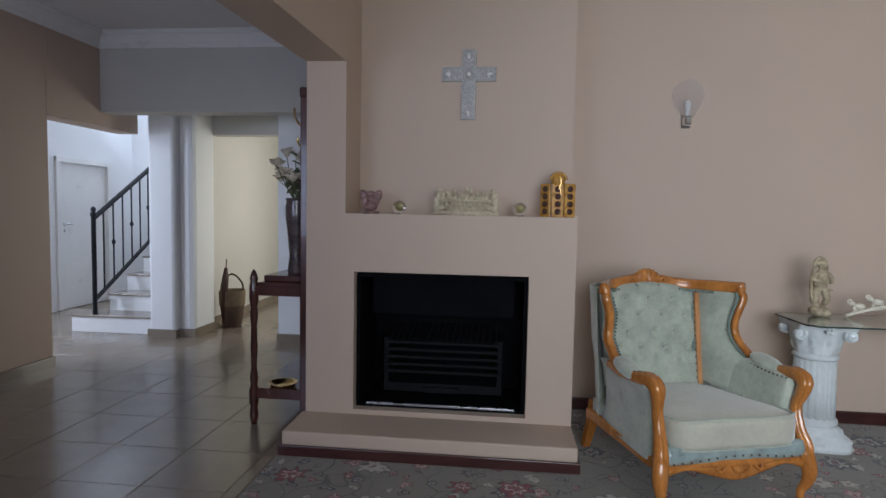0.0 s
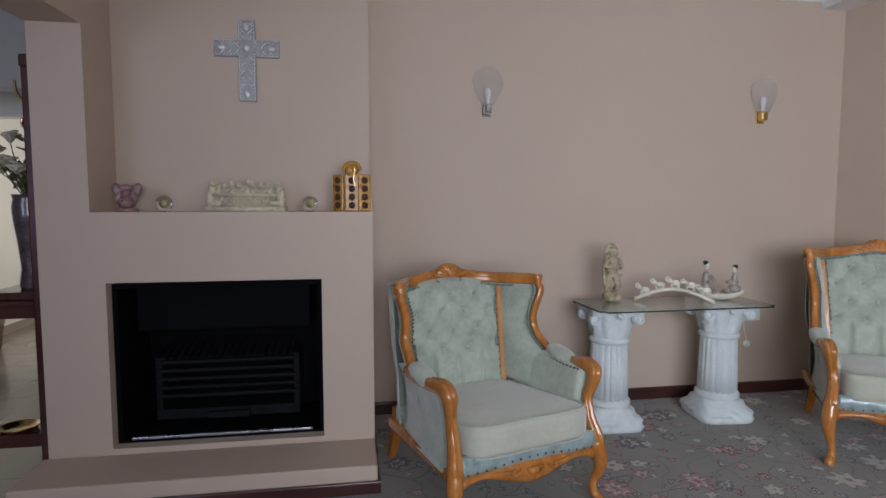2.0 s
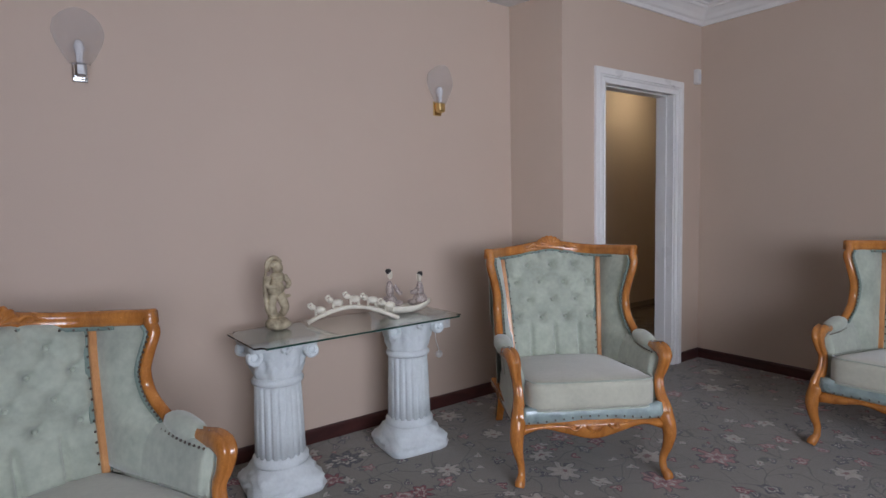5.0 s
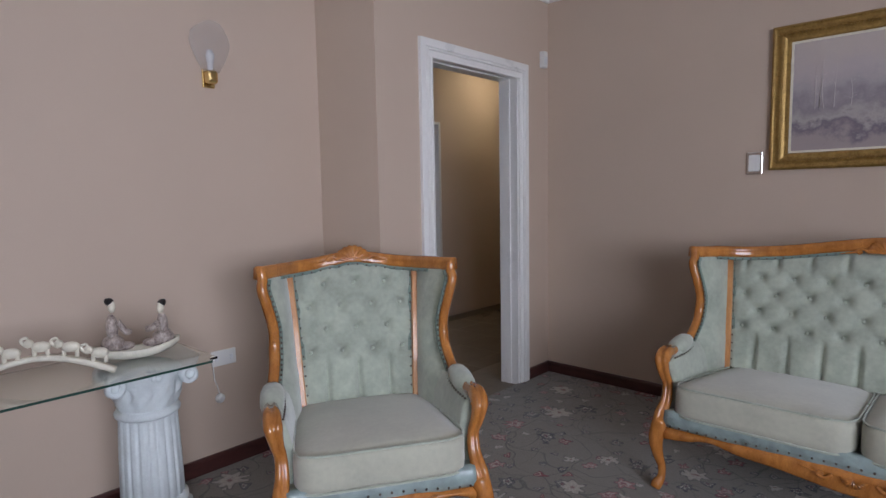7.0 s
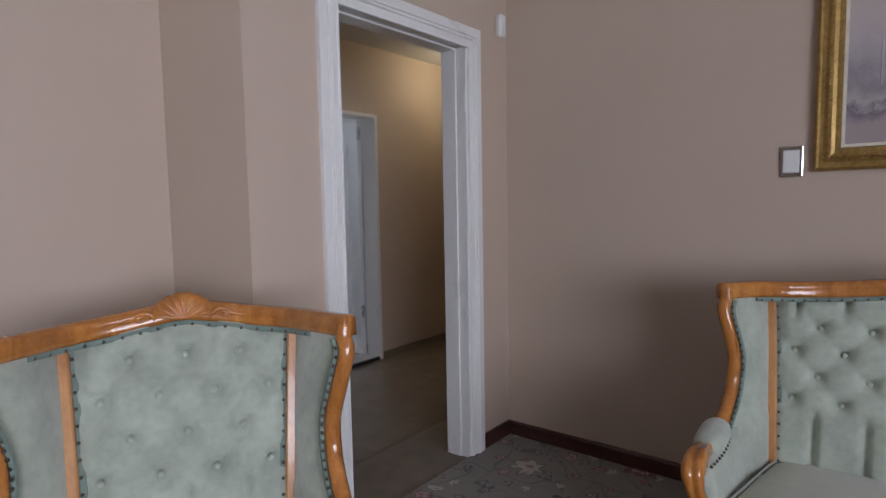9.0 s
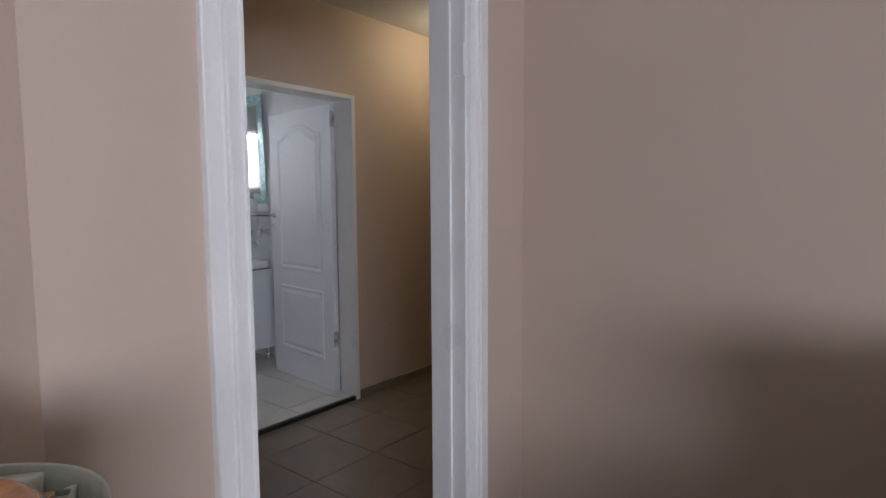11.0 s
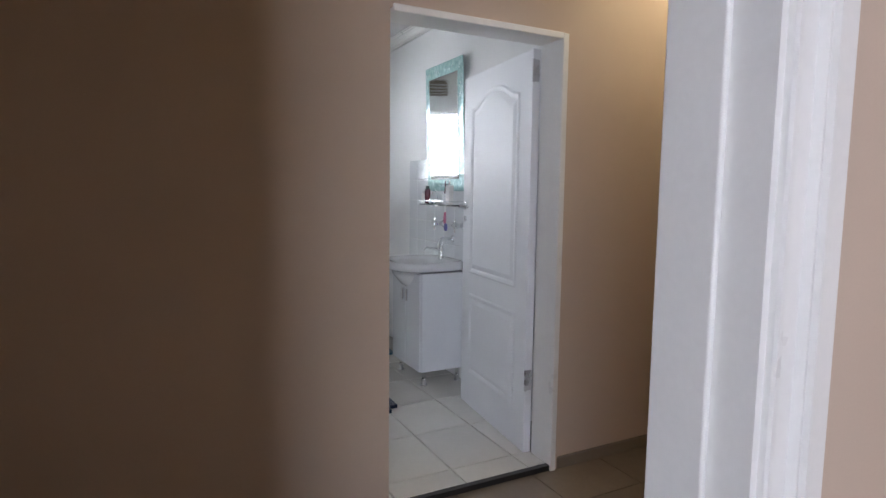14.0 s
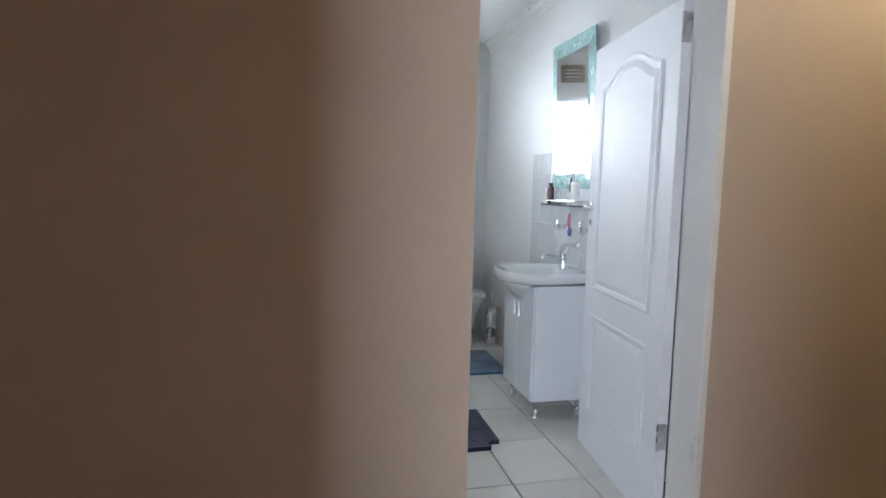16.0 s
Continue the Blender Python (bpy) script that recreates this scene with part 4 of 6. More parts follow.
        arm = [(sg * (0.350 + ex), 0.0, 0.548, 0.8), (sg * (0.352 + ex), -0.12, 0.542, 0.95), (sg * (0.350 + ex), -0.25, 0.556, 1.1), (sg * (0.346 + ex), -0.335, 0.566, 1.25), (sg * (0.342 + ex), -0.378, 0.545, 1.2), (sg * (0.334 + ex), -0.372, 0.49, 0.95), (sg * (0.324 + ex), -0.358, 0.44, 0.85), (sg * (0.322 + ex), -0.376, 0.385 - drop * 0.4, 0.95), (sg * (0.332 + ex), -0.408, 0.335 - drop * 0.8, 1.15), (sg * (0.334 + ex), -0.41, 0.29 - drop, 1.2)]
        part("arm_post", sweep(arm, moulded(0.024, 0.023), 6, (0, 0, 1)), HONEY, c, "scrolled honey-coloured wooden armrest", True)
        leg = [(sg * (0.330 + ex), -0.405, 0.33 - drop, 1.25), (sg * (0.343 + ex), -0.425, 0.25 - drop, 1.15), (sg * (0.336 + ex), -0.422, 0.17 - drop * 0.6, 0.85), (sg * (0.322 + ex), -0.408, 0.09, 0.62), (sg * (0.322 + ex), -0.415, 0.045, 0.62), (sg * (0.332 + ex), -0.432, 0.022, 0.85), (sg * (0.337 + ex), -0.440, 0.004, 0.75)]
        part("leg", sweep(leg, ring(0.027, 0.026, 12), 5, (0, -1, 0)), HONEY, c, "curved cabriole leg", True)
        part("leg", sweep([(sg * (0.27 + ex), 0.30, 0.33 - drop, 1), (sg * (0.275 + ex), 0.32, 0.15, 0.9), (sg * (0.285 + ex), 0.37, 0.004, 0.75)], [(-0.024, -0.024), (0.024, -0.024), (0.024, 0.024), (-0.024, 0.024)], 5, (0, -1, 0)), HONEY, c)
        part("side_rail", boxes((min(sg * (0.315 + ex), sg * (0.345 + ex)), max(sg * (0.315 + ex), sg * (0.345 + ex)), -0.38, 0.25, 0.27 - drop, 0.315 - drop), bev=0.006), HONEY, c)
    # crest rail with its shell
    cw = 0.325 + ex + tw
    crest = [(-cw - 0.082, 0.050, top + 0.012), (-cw, 0.19, top + 0.008), (-cw * 0.82, 0.275, top + 0.004), (-cw * 0.55, 0.315, top + 0.010 + 0.02 * ex), (-cw * 0.25, 0.33, top + 0.024 + 0.06 * ex), (0, 0.333, top + 0.034 + 0.08 * ex), (cw * 0.25, 0.33, top + 0.024 + 0.06 * ex), (cw * 0.55, 0.315, top + 0.010 + 0.02 * ex), (cw * 0.82, 0.275, top + 0.004), (cw, 0.19, top + 0.008), (cw + 0.082, 0.050, top + 0.012)]
    part("crest_rail", sweep(crest, [(-0.020, -0.026), (0.012, -0.030), (0.020, -0.026), (0.023, -0.014), (0.019, -0.008), (0.024, 0.002), (0.022, 0.014), (0.012, 0.022), (-0.006, 0.024), (-0.018, 0.016)], 6), HONEY, c, "curved honey-coloured crest rail", True)
    studs([(x, y - 0.033, z - 0.035) for x, y, z in crest[1:-1]], 18 if not ex else 40, (0, 0, 0))

    part("gimp", sweep([(x, y - 0.024, z - 0.034) for x, y, z in crest[1:-1]], ring(0.007, 0.008, 6), 5), GIMP, c, "teal braid")

    def shell(r, y, z, tilt):
        V, F = [], []
        n = 9
        for i in range(n * 4 + 1):
            a = math.pi * (0.02 + 0.96 * i / (n * 4))
            rr = r * (0.92 + 0.08 * abs(math.cos(i * math.pi / 4)))
            hgt = 0.006 + 0.010 * abs(math.sin(i * math.pi / 4))
            for k, (f, q) in enumerate(((0.12, 0.5), (0.5, 1.0), (0.85, 1.0), (1.0, 0.2), (1.0, -1.2))):
                V.append((math.cos(a) * rr * f * 1.15, -hgt * q - 0.004, math.sin(a) * rr * f))
        for i in range(n * 4):
            for k in range(4):
                F.append((i * 5 + k, i * 5 + k + 1, (i + 1) * 5 + k + 1, (i + 1) * 5 + k))
        F.append(tuple(i * 5 for i in range(n * 4 + 1)))
        F.append(tuple(i * 5 + 4 for i in range(n * 4 + 1))[::-1])
        scroll = [sweep([(s * 0.062, -0.006, 0.004, 1), (s * 0.085, -0.010, 0.020, 1), (s * 0.108, -0.008, 0.012, 0.9), (s * 0.10, -0.010, 0.0, 0.7), (s * 0.088, -0.010, 0.006, 0.5)], ring(0.008, 0.007, 7), 4) for s in (-1, 1)]
        tail = [sweep([(s * 0.09, -0.004, 0.012, 1), (s * 0.13, -0.006, 0.003, 0.8), (s * 0.17, -0.003, -0.004, 0.4)], ring(0.009, 0.006, 7), 4) for s in (-1, 1)]
        return moved(merge((V, F), *scroll, *tail), pose(0, y, z, tilt, 0, 0))
    part("shell_carving", shell(0.070, 0.304, top + 0.012, -12), HONEY, c, "carved scallop shell", True)
    # seat: rail with scalloped apron, covered front band, cushions
    sw = 0.315 + ex

    def apron(u, v):
        x = (2 * u - 1) * sw
        low = 0.262 - drop - 0.030 * math.exp(-(x / (0.10 + 0.25 * ex)) ** 2) + 0.022 * math.exp(-((abs(x) - sw * 0.72) / 0.075) ** 2) - 0.012 * (abs(x) / sw) ** 6
        hi = 0.312 - drop + 0.012 * math.cos(x / sw * math.pi * 1.0)
        z = low + (hi - low) * v
        return (x, -0.418 - 0.012 * math.cos(x / sw * 1.4) - 0.010 * math.sin(math.pi * v) + 0.008 * (v > 0.8), z)
    part("seat_rail", sheet(apron, 44, 8, (0, 0.032, 0)), HONEY, c, "scalloped wooden seat rail", True)
    part("apron_carving", moved(shell(0.036, 0, 0, 0), pose(0, -0.437, 0.300 - drop, 0, 180, 0)), HONEY, c, "carved shell on the seat rail", True)
    studs([((2 * i / 8 - 1) * sw * 0.98, -0.432, 0.324 - drop + 0.010 * math.cos((2 * i / 8 - 1) * math.pi)) for i in range(9)], 16 if not ex else 36, (0, 0, 0))

    def band(u, v):
        x = (2 * u - 1) * (sw - 0.005)
        return (x, -0.420 - 0.010 * math.sin(math.pi * v) - 0.0012 * math.sin(x * 40 + 4 * v), 0.305 - drop + 0.070 * v)
    part("seat_front", sheet(band, 50, 6, (0, 0.05, 0)), PLASTIC, c, "front band under clear plastic cover", True)
    part("seat_base", boxes((-sw + 0.01, sw - 0.01, -0.38, 0.26, 0.27 - drop, 0.365 - drop), bev=0.01), VELVET, c)
    n = 2 if ex else 1
    for k in range(n):
        w = 2 * (sw - 0.02) / n
        cx = -sw + 0.02 + w * (k + 0.5)
        fit_ = lambda p: (p[0] * (1 - 0.11 * (p[1] + 0.44) / 0.67), p[1], p[2] - 0.085 * (p[1] + 0.16))
        V, F = pillow(cx, -0.105, 0.402 - drop, w - 0.004, 0.675, 0.142, 9.0, 0.020, 64, 22)
        cu = part("seat_cushion", ([fit_(p) for p in V], F), VELVETC, c, "loose piped sage velvet cushion", True)
        for dz in (0.064, -0.060):
            edge_ = []
            for i in range(49):
                a = 2 * math.pi * i / 48
                q = (abs(math.cos(a)) ** 9 + abs(math.sin(a)) ** 9) ** (-1 / 9)
                edge_.append((*fit_((cx + math.cos(a) * q * (w - 0.010) / 2, -0.105 + math.sin(a) * q * 0.334, 0.402 - drop + dz)), 1.0))
            part("piping", sweep(edge_, ring(0.0042, None, 6), 1), VELVET, cu, "", True)

    def outer(u, v):
        a = math.pi * (0.04 + 0.92 * u)
        z = 0.30 - drop + (top - 0.30 + drop) * v
        k = min(1, max(0, (z - 0.50) / 0.12))
        k = k * k * (3 - 2 * k)
        r = 0.332 + ex + (0.05 + tw * 0.9) * k
        fy = 0.07 - 0.04 * k
        x = -math.copysign(abs(math.cos(a)) ** 0.55, math.cos(a)) * r
        y = fy + (lean(z) + 0.085 - fy) * math.sin(a) ** 0.45
        return (x, y, z)
    part("back_shell", sheet(outer, 36, 10, (0, -0.012, 0)), VELVET, c, "plain sage velvet outer back", True)
    V, F = merge(*nails)
    o = part("nail_trim", (V, F), NAIL, c, "row of dark bronze nail heads", True)
    o["kind"] = "stuff"
    return c


seat_set("wing_chair", pose(0.463, -0.225, 0.004, 0, 0, 17), 0.912, 0.0, -0.035, 0.062, "low sage velvet wing chair with carved honey wood frame", "lounge suite")
seat_set("wing_chair", pose(2.655, -0.205, 0.004, 0, 0, -32), 1.008, 0.0, -0.022, 0.03, "tall sage velvet wing chair with carved honey wood frame", "lounge suite")
seat_set("settee", pose(4.02, -1.675, 0.004, 0, 0, -90), 0.998, 0.35, -0.03, 0.03, "sage velvet two-seat settee with carved honey wood frame", "lounge suite")


# ---------------------------------------------------------------- pedestals and glass top
def pedestal(m):
    c = thing("pedestal", m, "white plaster fluted pedestal with scrolled capital", "pedestal", "pedestals under the glass top")

    def base(u, v):
        a = 2 * math.pi * u
        h = v
        prof = np.interp(h, [0, 0.02, 0.38, 0.55, 0.8, 1.0], [0.155, 0.160, 0.160, 0.150, 0.128, 0.118])
        sq = np.interp(h, [0, 0.5, 1.0], [6.0, 5.0, 2.2])
        d = (abs(math.cos(a)) ** sq + abs(math.sin(a)) ** sq) ** (-1 / sq)
        rel = 0.012 * math.sin(9 * a + 3 * h) * math.sin(14 * h + 2 * math.sin(5 * a)) * (0.1 < h < 0.9)
        r = (prof + rel) * d
        return (math.cos(a) * r, math.sin(a) * r, 0.115 * h)
    part("base", sheet(base, 72, 14), PLASTER, c, "square base with leaf relief", True)
    part("shaft", merge(lathe([(0.118, 0.112), (0.122, 0.122), (0.122, 0.138), (0.112, 0.148), (0.106, 0.156)], 40),
                        lathe([(0.110, 0.15), (0.106, 0.30), (0.100, 0.452)], 160, fn=lambda a, z: 1 - 0.050 * max(0, math.cos(20 * a)) ** 0.7),
                        lathe([(0.102, 0.446), (0.111, 0.452), (0.113, 0.462), (0.106, 0.472), (0.100, 0.478)], 40)), PLASTER, c, "fluted shaft", True)

    def bell(u, v):
        a = 2 * math.pi * u
        r = 0.098 + 0.034 * v ** 2 + 0.014 * abs(math.sin(4 * a)) * math.sin(math.pi * v) ** 0.5 + 0.007 * math.sin(16 * a + 3 * math.sin(9 * v)) * math.sin(math.pi * v)
        return (math.cos(a) * r, math.sin(a) * r, 0.474 + 0.13 * v)
    part("capital", sheet(bell, 72, 10), PLASTER, c, "leaf-carved capital", True)
    for sx_ in (-1, 1):
        for sy_ in (-1, 1):
            sp = [(sx_ * (0.125 - 0.028 * q * math.cos(a)), 0, 0.585 - 0.028 * q * math.sin(a), q) for a, q in ((-2.2, 1.0), (-1.2, 1.0), (0.0, 1.0), (1.2, 0.95), (2.4, 0.85), (3.6, 0.7), (4.8, 0.5), (6.0, 0.35))]
            v = sweep([(x, 0, z, s) for x, _, z, s in sp], ring(0.012, 0.03, 8), 4, (0, 1, 0))
            part("volute", moved(merge(v, ball((sx_ * 0.125, 0, 0.585), 0.021, (1, 0.95, 1), 8)), pose(0, sy_ * 0.098, 0)), PLASTER, c, smooth=True)
    part("abacus", merge(*[sheet(lambda u, v, z0=z0, r0=r0: ((lambda a, k: (math.cos(a) * k, math.sin(a) * k, z0))(2 * math.pi * u, (r0 - 0.016 * abs(math.cos(2 * (2 * math.pi * u)))) * v * (abs(math.cos(2 * math.pi * u)) ** 7 + abs(math.sin(2 * math.pi * u)) ** 7) ** (-1 / 7))), 72, 3) for z0, r0 in ((0.607, 0.15), (0.645, 0.165))],
                         sheet(lambda u, v: ((lambda a, k: (math.cos(a) * k, math.sin(a) * k, 0.607 + 0.038 * v))(2 * math.pi * u, (0.15 + 0.015 * v - 0.016 * abs(math.cos(4 * math.pi * u))) * (abs(math.cos(2 * math.pi * u)) ** 7 + abs(math.sin(2 * math.pi * u)) ** 7) ** (-1 / 7))), 72, 3)), PLASTER, c, "square abacus", True)
    part("rosette", merge(*[moved(ball((0, 0, 0), 0.012, (1, 1, 1), 6), pose(0.014 * math.cos(a), -0.152, 0.612 + 0.014 * math.sin(a))) for a in (0, 1.26, 2.5, 3.77, 5.0)]), PLASTER, c, smooth=True)
    return c


pedestal(pose(1.335, 0.285, 0.004, 0, 0, -4) @ Matrix.Diagonal((1, 1, 1.065, 1)))
pedestal(pose(2.03, 0.305, 0.004, 0, 0, -6) @ Matrix.Diagonal((1, 1, 1.065, 1)))
top_ = thing("glass_slab", pose(1.675, 0.225, 0.692, 0, 0, 1), "clear rectangular glass top resting on the pedestals", "table top")
bm = box(-0.515, 0.515, -0.205, 0.205, 0, 0.008, bev=0.0)
bmesh.ops.bevel(bm, geom=[e for e in bm.edges if abs(e.verts[0].co.z - e.verts[1].co.z) > 0.001], offset=0.035, segments=5, affect="EDGES")
part("glass_sheet", bm, PANE, top_)
part("polished_edge", merge(sweep([(-0.48, -0.206, 0.004), (0.48, -0.206, 0.004)], [(-0.0025, -0.0035), (0.0, -0.0035), (0.0, 0.0035), (-0.0025, 0.0035)], 1)), mat("green_glass_edge", (0.02, 0.06, 0.045), 0.1, 0, 5, 0.1, 0), top_)
GT = 0.7005

# ---------------------------------------------------------------- walls of the lounge: sconces, cross, picture, switches
def sconce(x, brass):
    c = thing("wall_sconce", pose(x, 0.637, 1.79), "wall sconce with fluted frosted glass and %s bracket" % ("brass" if brass else "polished metal"), "wall lamp", "sconces in the alcove")
    k = BRASS if brass else CHROME
    part("back_plate", boxes((-0.028, 0.028, -0.012, 0.0, -0.025, 0.055), bev=0.004), k, c)
    part("cup", boxes((-0.024, 0.024, -0.060, -0.012, -0.012, 0.048), bev=0.012), k, c)

    def fan(u, v):
        a = (u - 0.5) * 2
        w = 0.036 + 0.058 * math.sin(min(1, v * 1.15) * math.pi * 0.5) - 0.02 * max(0, v - 0.75) * 4 * 0.6
        h = 0.04 + (0.215 - 0.03 * a * a * 1.5) * v
        return (a * w, -0.038 - 0.034 * (1 - a * a) + 0.003 * math.cos(a * 22), h)
    part("shade", sheet(fan, 44, 14, (0, 0.004, 0)), FROST, c, "fluted fan-shaped frosted glass", True)
    part("bulb", lathe([(0.0001, 0.04), (0.012, 0.045), (0.012, 0.08), (0.02, 0.11), (0.012, 0.135), (0.0001, 0.14)], 12, (0, -0.034, 0)), CERAMIC, c, smooth=True)
    return c


sconce(0.698, False)
sconce(2.490, True)

cr = thing("wall_cross", pose(-0.597, 0.313, 1.960), "carved silver-leaf wooden cross hanging on the wall", "cross")
bm = bmesh.new()
loop_ = [(-0.041, -0.197), (0.041, -0.197), (0.041, 0.018), (0.155, 0.018), (0.155, 0.100), (0.041, 0.100), (0.041, 0.197), (-0.041, 0.197), (-0.041, 0.100), (-0.155, 0.100), (-0.155, 0.018), (-0.041, 0.018)]
f0 = bm.faces.new([bm.verts.new((x, -0.002, z)) for x, z in loop_])
ex_ = bmesh.ops.extrude_face_region(bm, geom=[f0])
for v in ex_["geom"]:
    if isinstance(v, bmesh.types.BMVert):
        v.co.y -= 0.016
part("cross_body", bm, PEWTER, cr)
rim = [(x * 0.97 if abs(x) > 0.1 else x * 0.86, -0.019, (z - 0.059) * 0.9 + 0.059 if abs(z) < 0.15 else z * 0.975) for x, z in loop_]
part("raised_border", sweep(rim + [rim[0]], ring(0.0032, None, 6), 1), SILVERLEAF, cr)
rel = []
random.seed(5)
arms_ = [(0, 0.059, 0, 0.138), (0, 0.059, 180, 0.256), (0, 0.059, 90, 0.155), (0, 0.059, -90, 0.155)]
for ax, az, turn_, ln in arms_:
    m_ = pose(ax, -0.018, az, 0, turn_, 0)
    rows_ = int(ln / 0.034)
    for k in range(1, rows_):
        z = k * 0.034
        for sx_ in (-1, 1):
            rel.append(moved(sweep([(0, 0, z, 1), (sx_ * 0.018, -0.002, z + 0.012, 1.1), (sx_ * 0.030, 0, z + 0.028, 0.6)], ring(0.0042, 0.003, 6), 2), m_))
            rel.append(moved(ball((sx_ * 0.028, 0, z + 0.006), 0.0042, (1, 0.7, 1), 5), m_))
    rel.append(moved(ball((0, 0, ln - 0.036), 0.015, (0.9, 0.3, 1.3), 8), m_))
rel.append(moved(ball((0, 0, 0), 0.020, (1, 0.35, 1), 8), pose(0, -0.018, 0.059)))
part("floral_relief", merge(*rel), SILVERLEAF, cr, "raised leaf and heart carving", True)

pic = thing("framed_painting", pose(4.705, -1.125, 1.368, 0, 0, -90), "winter river oil painting in an ornate gilt frame", "painting")
W_, H_ = 1.02, 0.73
FPR = [(0.0, 0.0), (0.0, 0.028), (0.010, 0.036), (0.018, 0.030), (0.030, 0.030), (0.042, 0.038), (0.054, 0.026), (0.066, 0.020), (0.078, 0.020), (0.084, 0.012), (0.084, 0.0)]
cs = [(0, 0, 1, 1), (W_, 0, -1, 1), (W_, H_, -1, -1), (0, H_, 1, -1)]
for i in range(4):
    V = []
    for cx, cz, sx_, sz_ in (cs[i], cs[(i + 1) % 4]):
        V += [(cx + sx_ * o, -d, cz + sz_ * o) for o, d in FPR]
    m_ = len(FPR)
    part("frame_side", (V, [(q, (q + 1) % m_, m_ + (q + 1) % m_, m_ + q) for q in range(m_)] + [tuple(range(m_)), tuple(range(m_, 2 * m_))]), GILT, pic)
orn = []
for i in range(58):
    for z, o in ((0.048, 0), (H_ - 0.048, 0)):
        orn.append(moved(ball((0, 0, 0), 0.006, (1.3, 0.7, 0.6), 5), pose(0.03 + i * (W_ - 0.06) / 57, -0.036, z, 0, 35, 0)))
for i in range(40):
    for x in (0.048, W_ - 0.048):
        orn.append(moved(ball((0, 0, 0), 0.006, (0.6, 0.7, 1.3), 5), pose(x, -0.036, 0.05 + i * (H_ - 0.1) / 39, 0, 35, 0)))
o = part("leaf_ornament", merge(*orn), GILT, pic, "moulded leaf ornament along the frame")
o["kind"] = "stuff"
part("slip", boxes((0.083, 0.095, -0.012, -0.004, 0.083, H_ - 0.083), (W_ - 0.095, W_ - 0.083, -0.012, -0.004, 0.083, H_ - 0.083), (0.095, W_ - 0.095, -0.012, -0.004, 0.083, 0.095), (0.095, W_ - 0.095, -0.012, -0.004, H_ - 0.095, H_ - 0.083)), BONE, pic, "cream inner slip")
cv = part("canvas", boxes((0, W_ - 0.18, -0.008, -0.003, 0, H_ - 0.18)), CANVAS, pic, "pale lilac winter river landscape with birches")
cv.matrix_local = pose(0.09, 0, 0.09)
BIRCH = mat("birch_paint", (0.66, 0.60, 0.56), 0.5, 0, 30, 0.25, 0.2)
random.seed(9)
for k in range(5):
    x, h = (0.195, 0.215, 0.232, 0.275, 0.345)[k], (0.20, 0.235, 0.17, 0.21, 0.12)[k]
    t_ = [sweep([(x, -0.0088, 0.30, 1), (x + random.uniform(-0.008, 0.008), -0.0088, 0.30 + h * 0.5, 0.7), (x + random.uniform(-0.01, 0.02), -0.0088, 0.30 + h, 0.25)], ring(0.0042, 0.0012, 6), 3)]
    for q in range(8):
        zz = 0.31 + h * random.uniform(0.2, 0.9)
        t_.append(sweep([(x, -0.0086, zz, 0.4), (x + random.uniform(-0.03, 0.03), -0.0086, zz + random.uniform(0.01, 0.04), 0.15)], ring(0.0022, 0.0008, 5), 1))
    part("painted_birch", merge(*t_), BIRCH, pic)

sw_ = thing("light_switch", pose(4.705, -1.051, 1.409, 0, 0, -90), "white rocker switch in a chrome surround", "switch")
part("surround", box(-0.040, 0.040, -0.010, 0.0, -0.060, 0.060, bev=0.004), CHROME, sw_)
part("rocker", box(-0.028, 0.028, -0.014, -0.008, -0.044, 0.044, bev=0.003), PLASTW, sw_)
se = thing("motion_sensor", pose(4.622, 0.25, 2.156), "small white plastic alarm sensor near the corner", "sensor")
part("housing", box(-0.026, 0.026, -0.038, 0.0, -0.055, 0.055, bev=0.010, seg=3), PLASTW, se)
part("lens_window", box(-0.018, 0.018, -0.041, -0.036, -0.03, 0.015, bev=0.002), CERAMIC, se)
so = thing("wall_socket", pose(2.492, 0.637, 0.527), "white double wall socket with a plug and lead", "socket")
part("plate", box(-0.06, 0.06, -0.010, 0, -0.037, 0.037, bev=0.004), PLASTW, so)
part("rocker", box(0.028, 0.044, -0.014, -0.008, -0.012, 0.010, bev=0.002), CERAMIC, so)
part("rocker", box(-0.044, -0.028, -0.014, -0.008, -0.012, 0.010, bev=0.002), CERAMIC, so)
part("plug", lathe([(0.022, 0), (0.022, 0.012), (0.012, 0.026), (0.0001, 0.028)], 16), PLASTW, so).matrix_local = pose(-0.028, -0.001, -0.19, 90, 0, 0)
part("lead", sweep([(-0.055, -0.010, -0.03), (-0.05, -0.006, -0.09), (-0.036, -0.006, -0.14), (-0.029, -0.012, -0.175)], ring(0.003, None, 6), 5), PLASTW, so)

# ---------------------------------------------------------------- fireplace insert
fi = thing("fireplace_insert", pose(-0.707, 0.0, 0.15), "black steel fireplace insert with ribbed grate", "fireplace")
for nm, d in (("side_plate", (-0.466, -0.446, 0.06, 0.49, 0, 0.742)), ("side_plate", (0.446, 0.466, 0.06, 0.49, 0, 0.742)), ("rear_plate", (-0.446, 0.446, 0.47, 0.49, 0, 0.742)), ("top_plate", (-0.446, 0.446, 0.06, 0.47, 0.722, 0.742)), ("floor_plate", (-0.446, 0.446, 0.06, 0.47, 0, 0.012))):
    part(nm, boxes(d), FIREBLK, fi)
part("hood", boxes((-0.40, 0.40, 0.16, 0.47, 0.50, 0.722), bev=0.01), FIREBLK, fi)
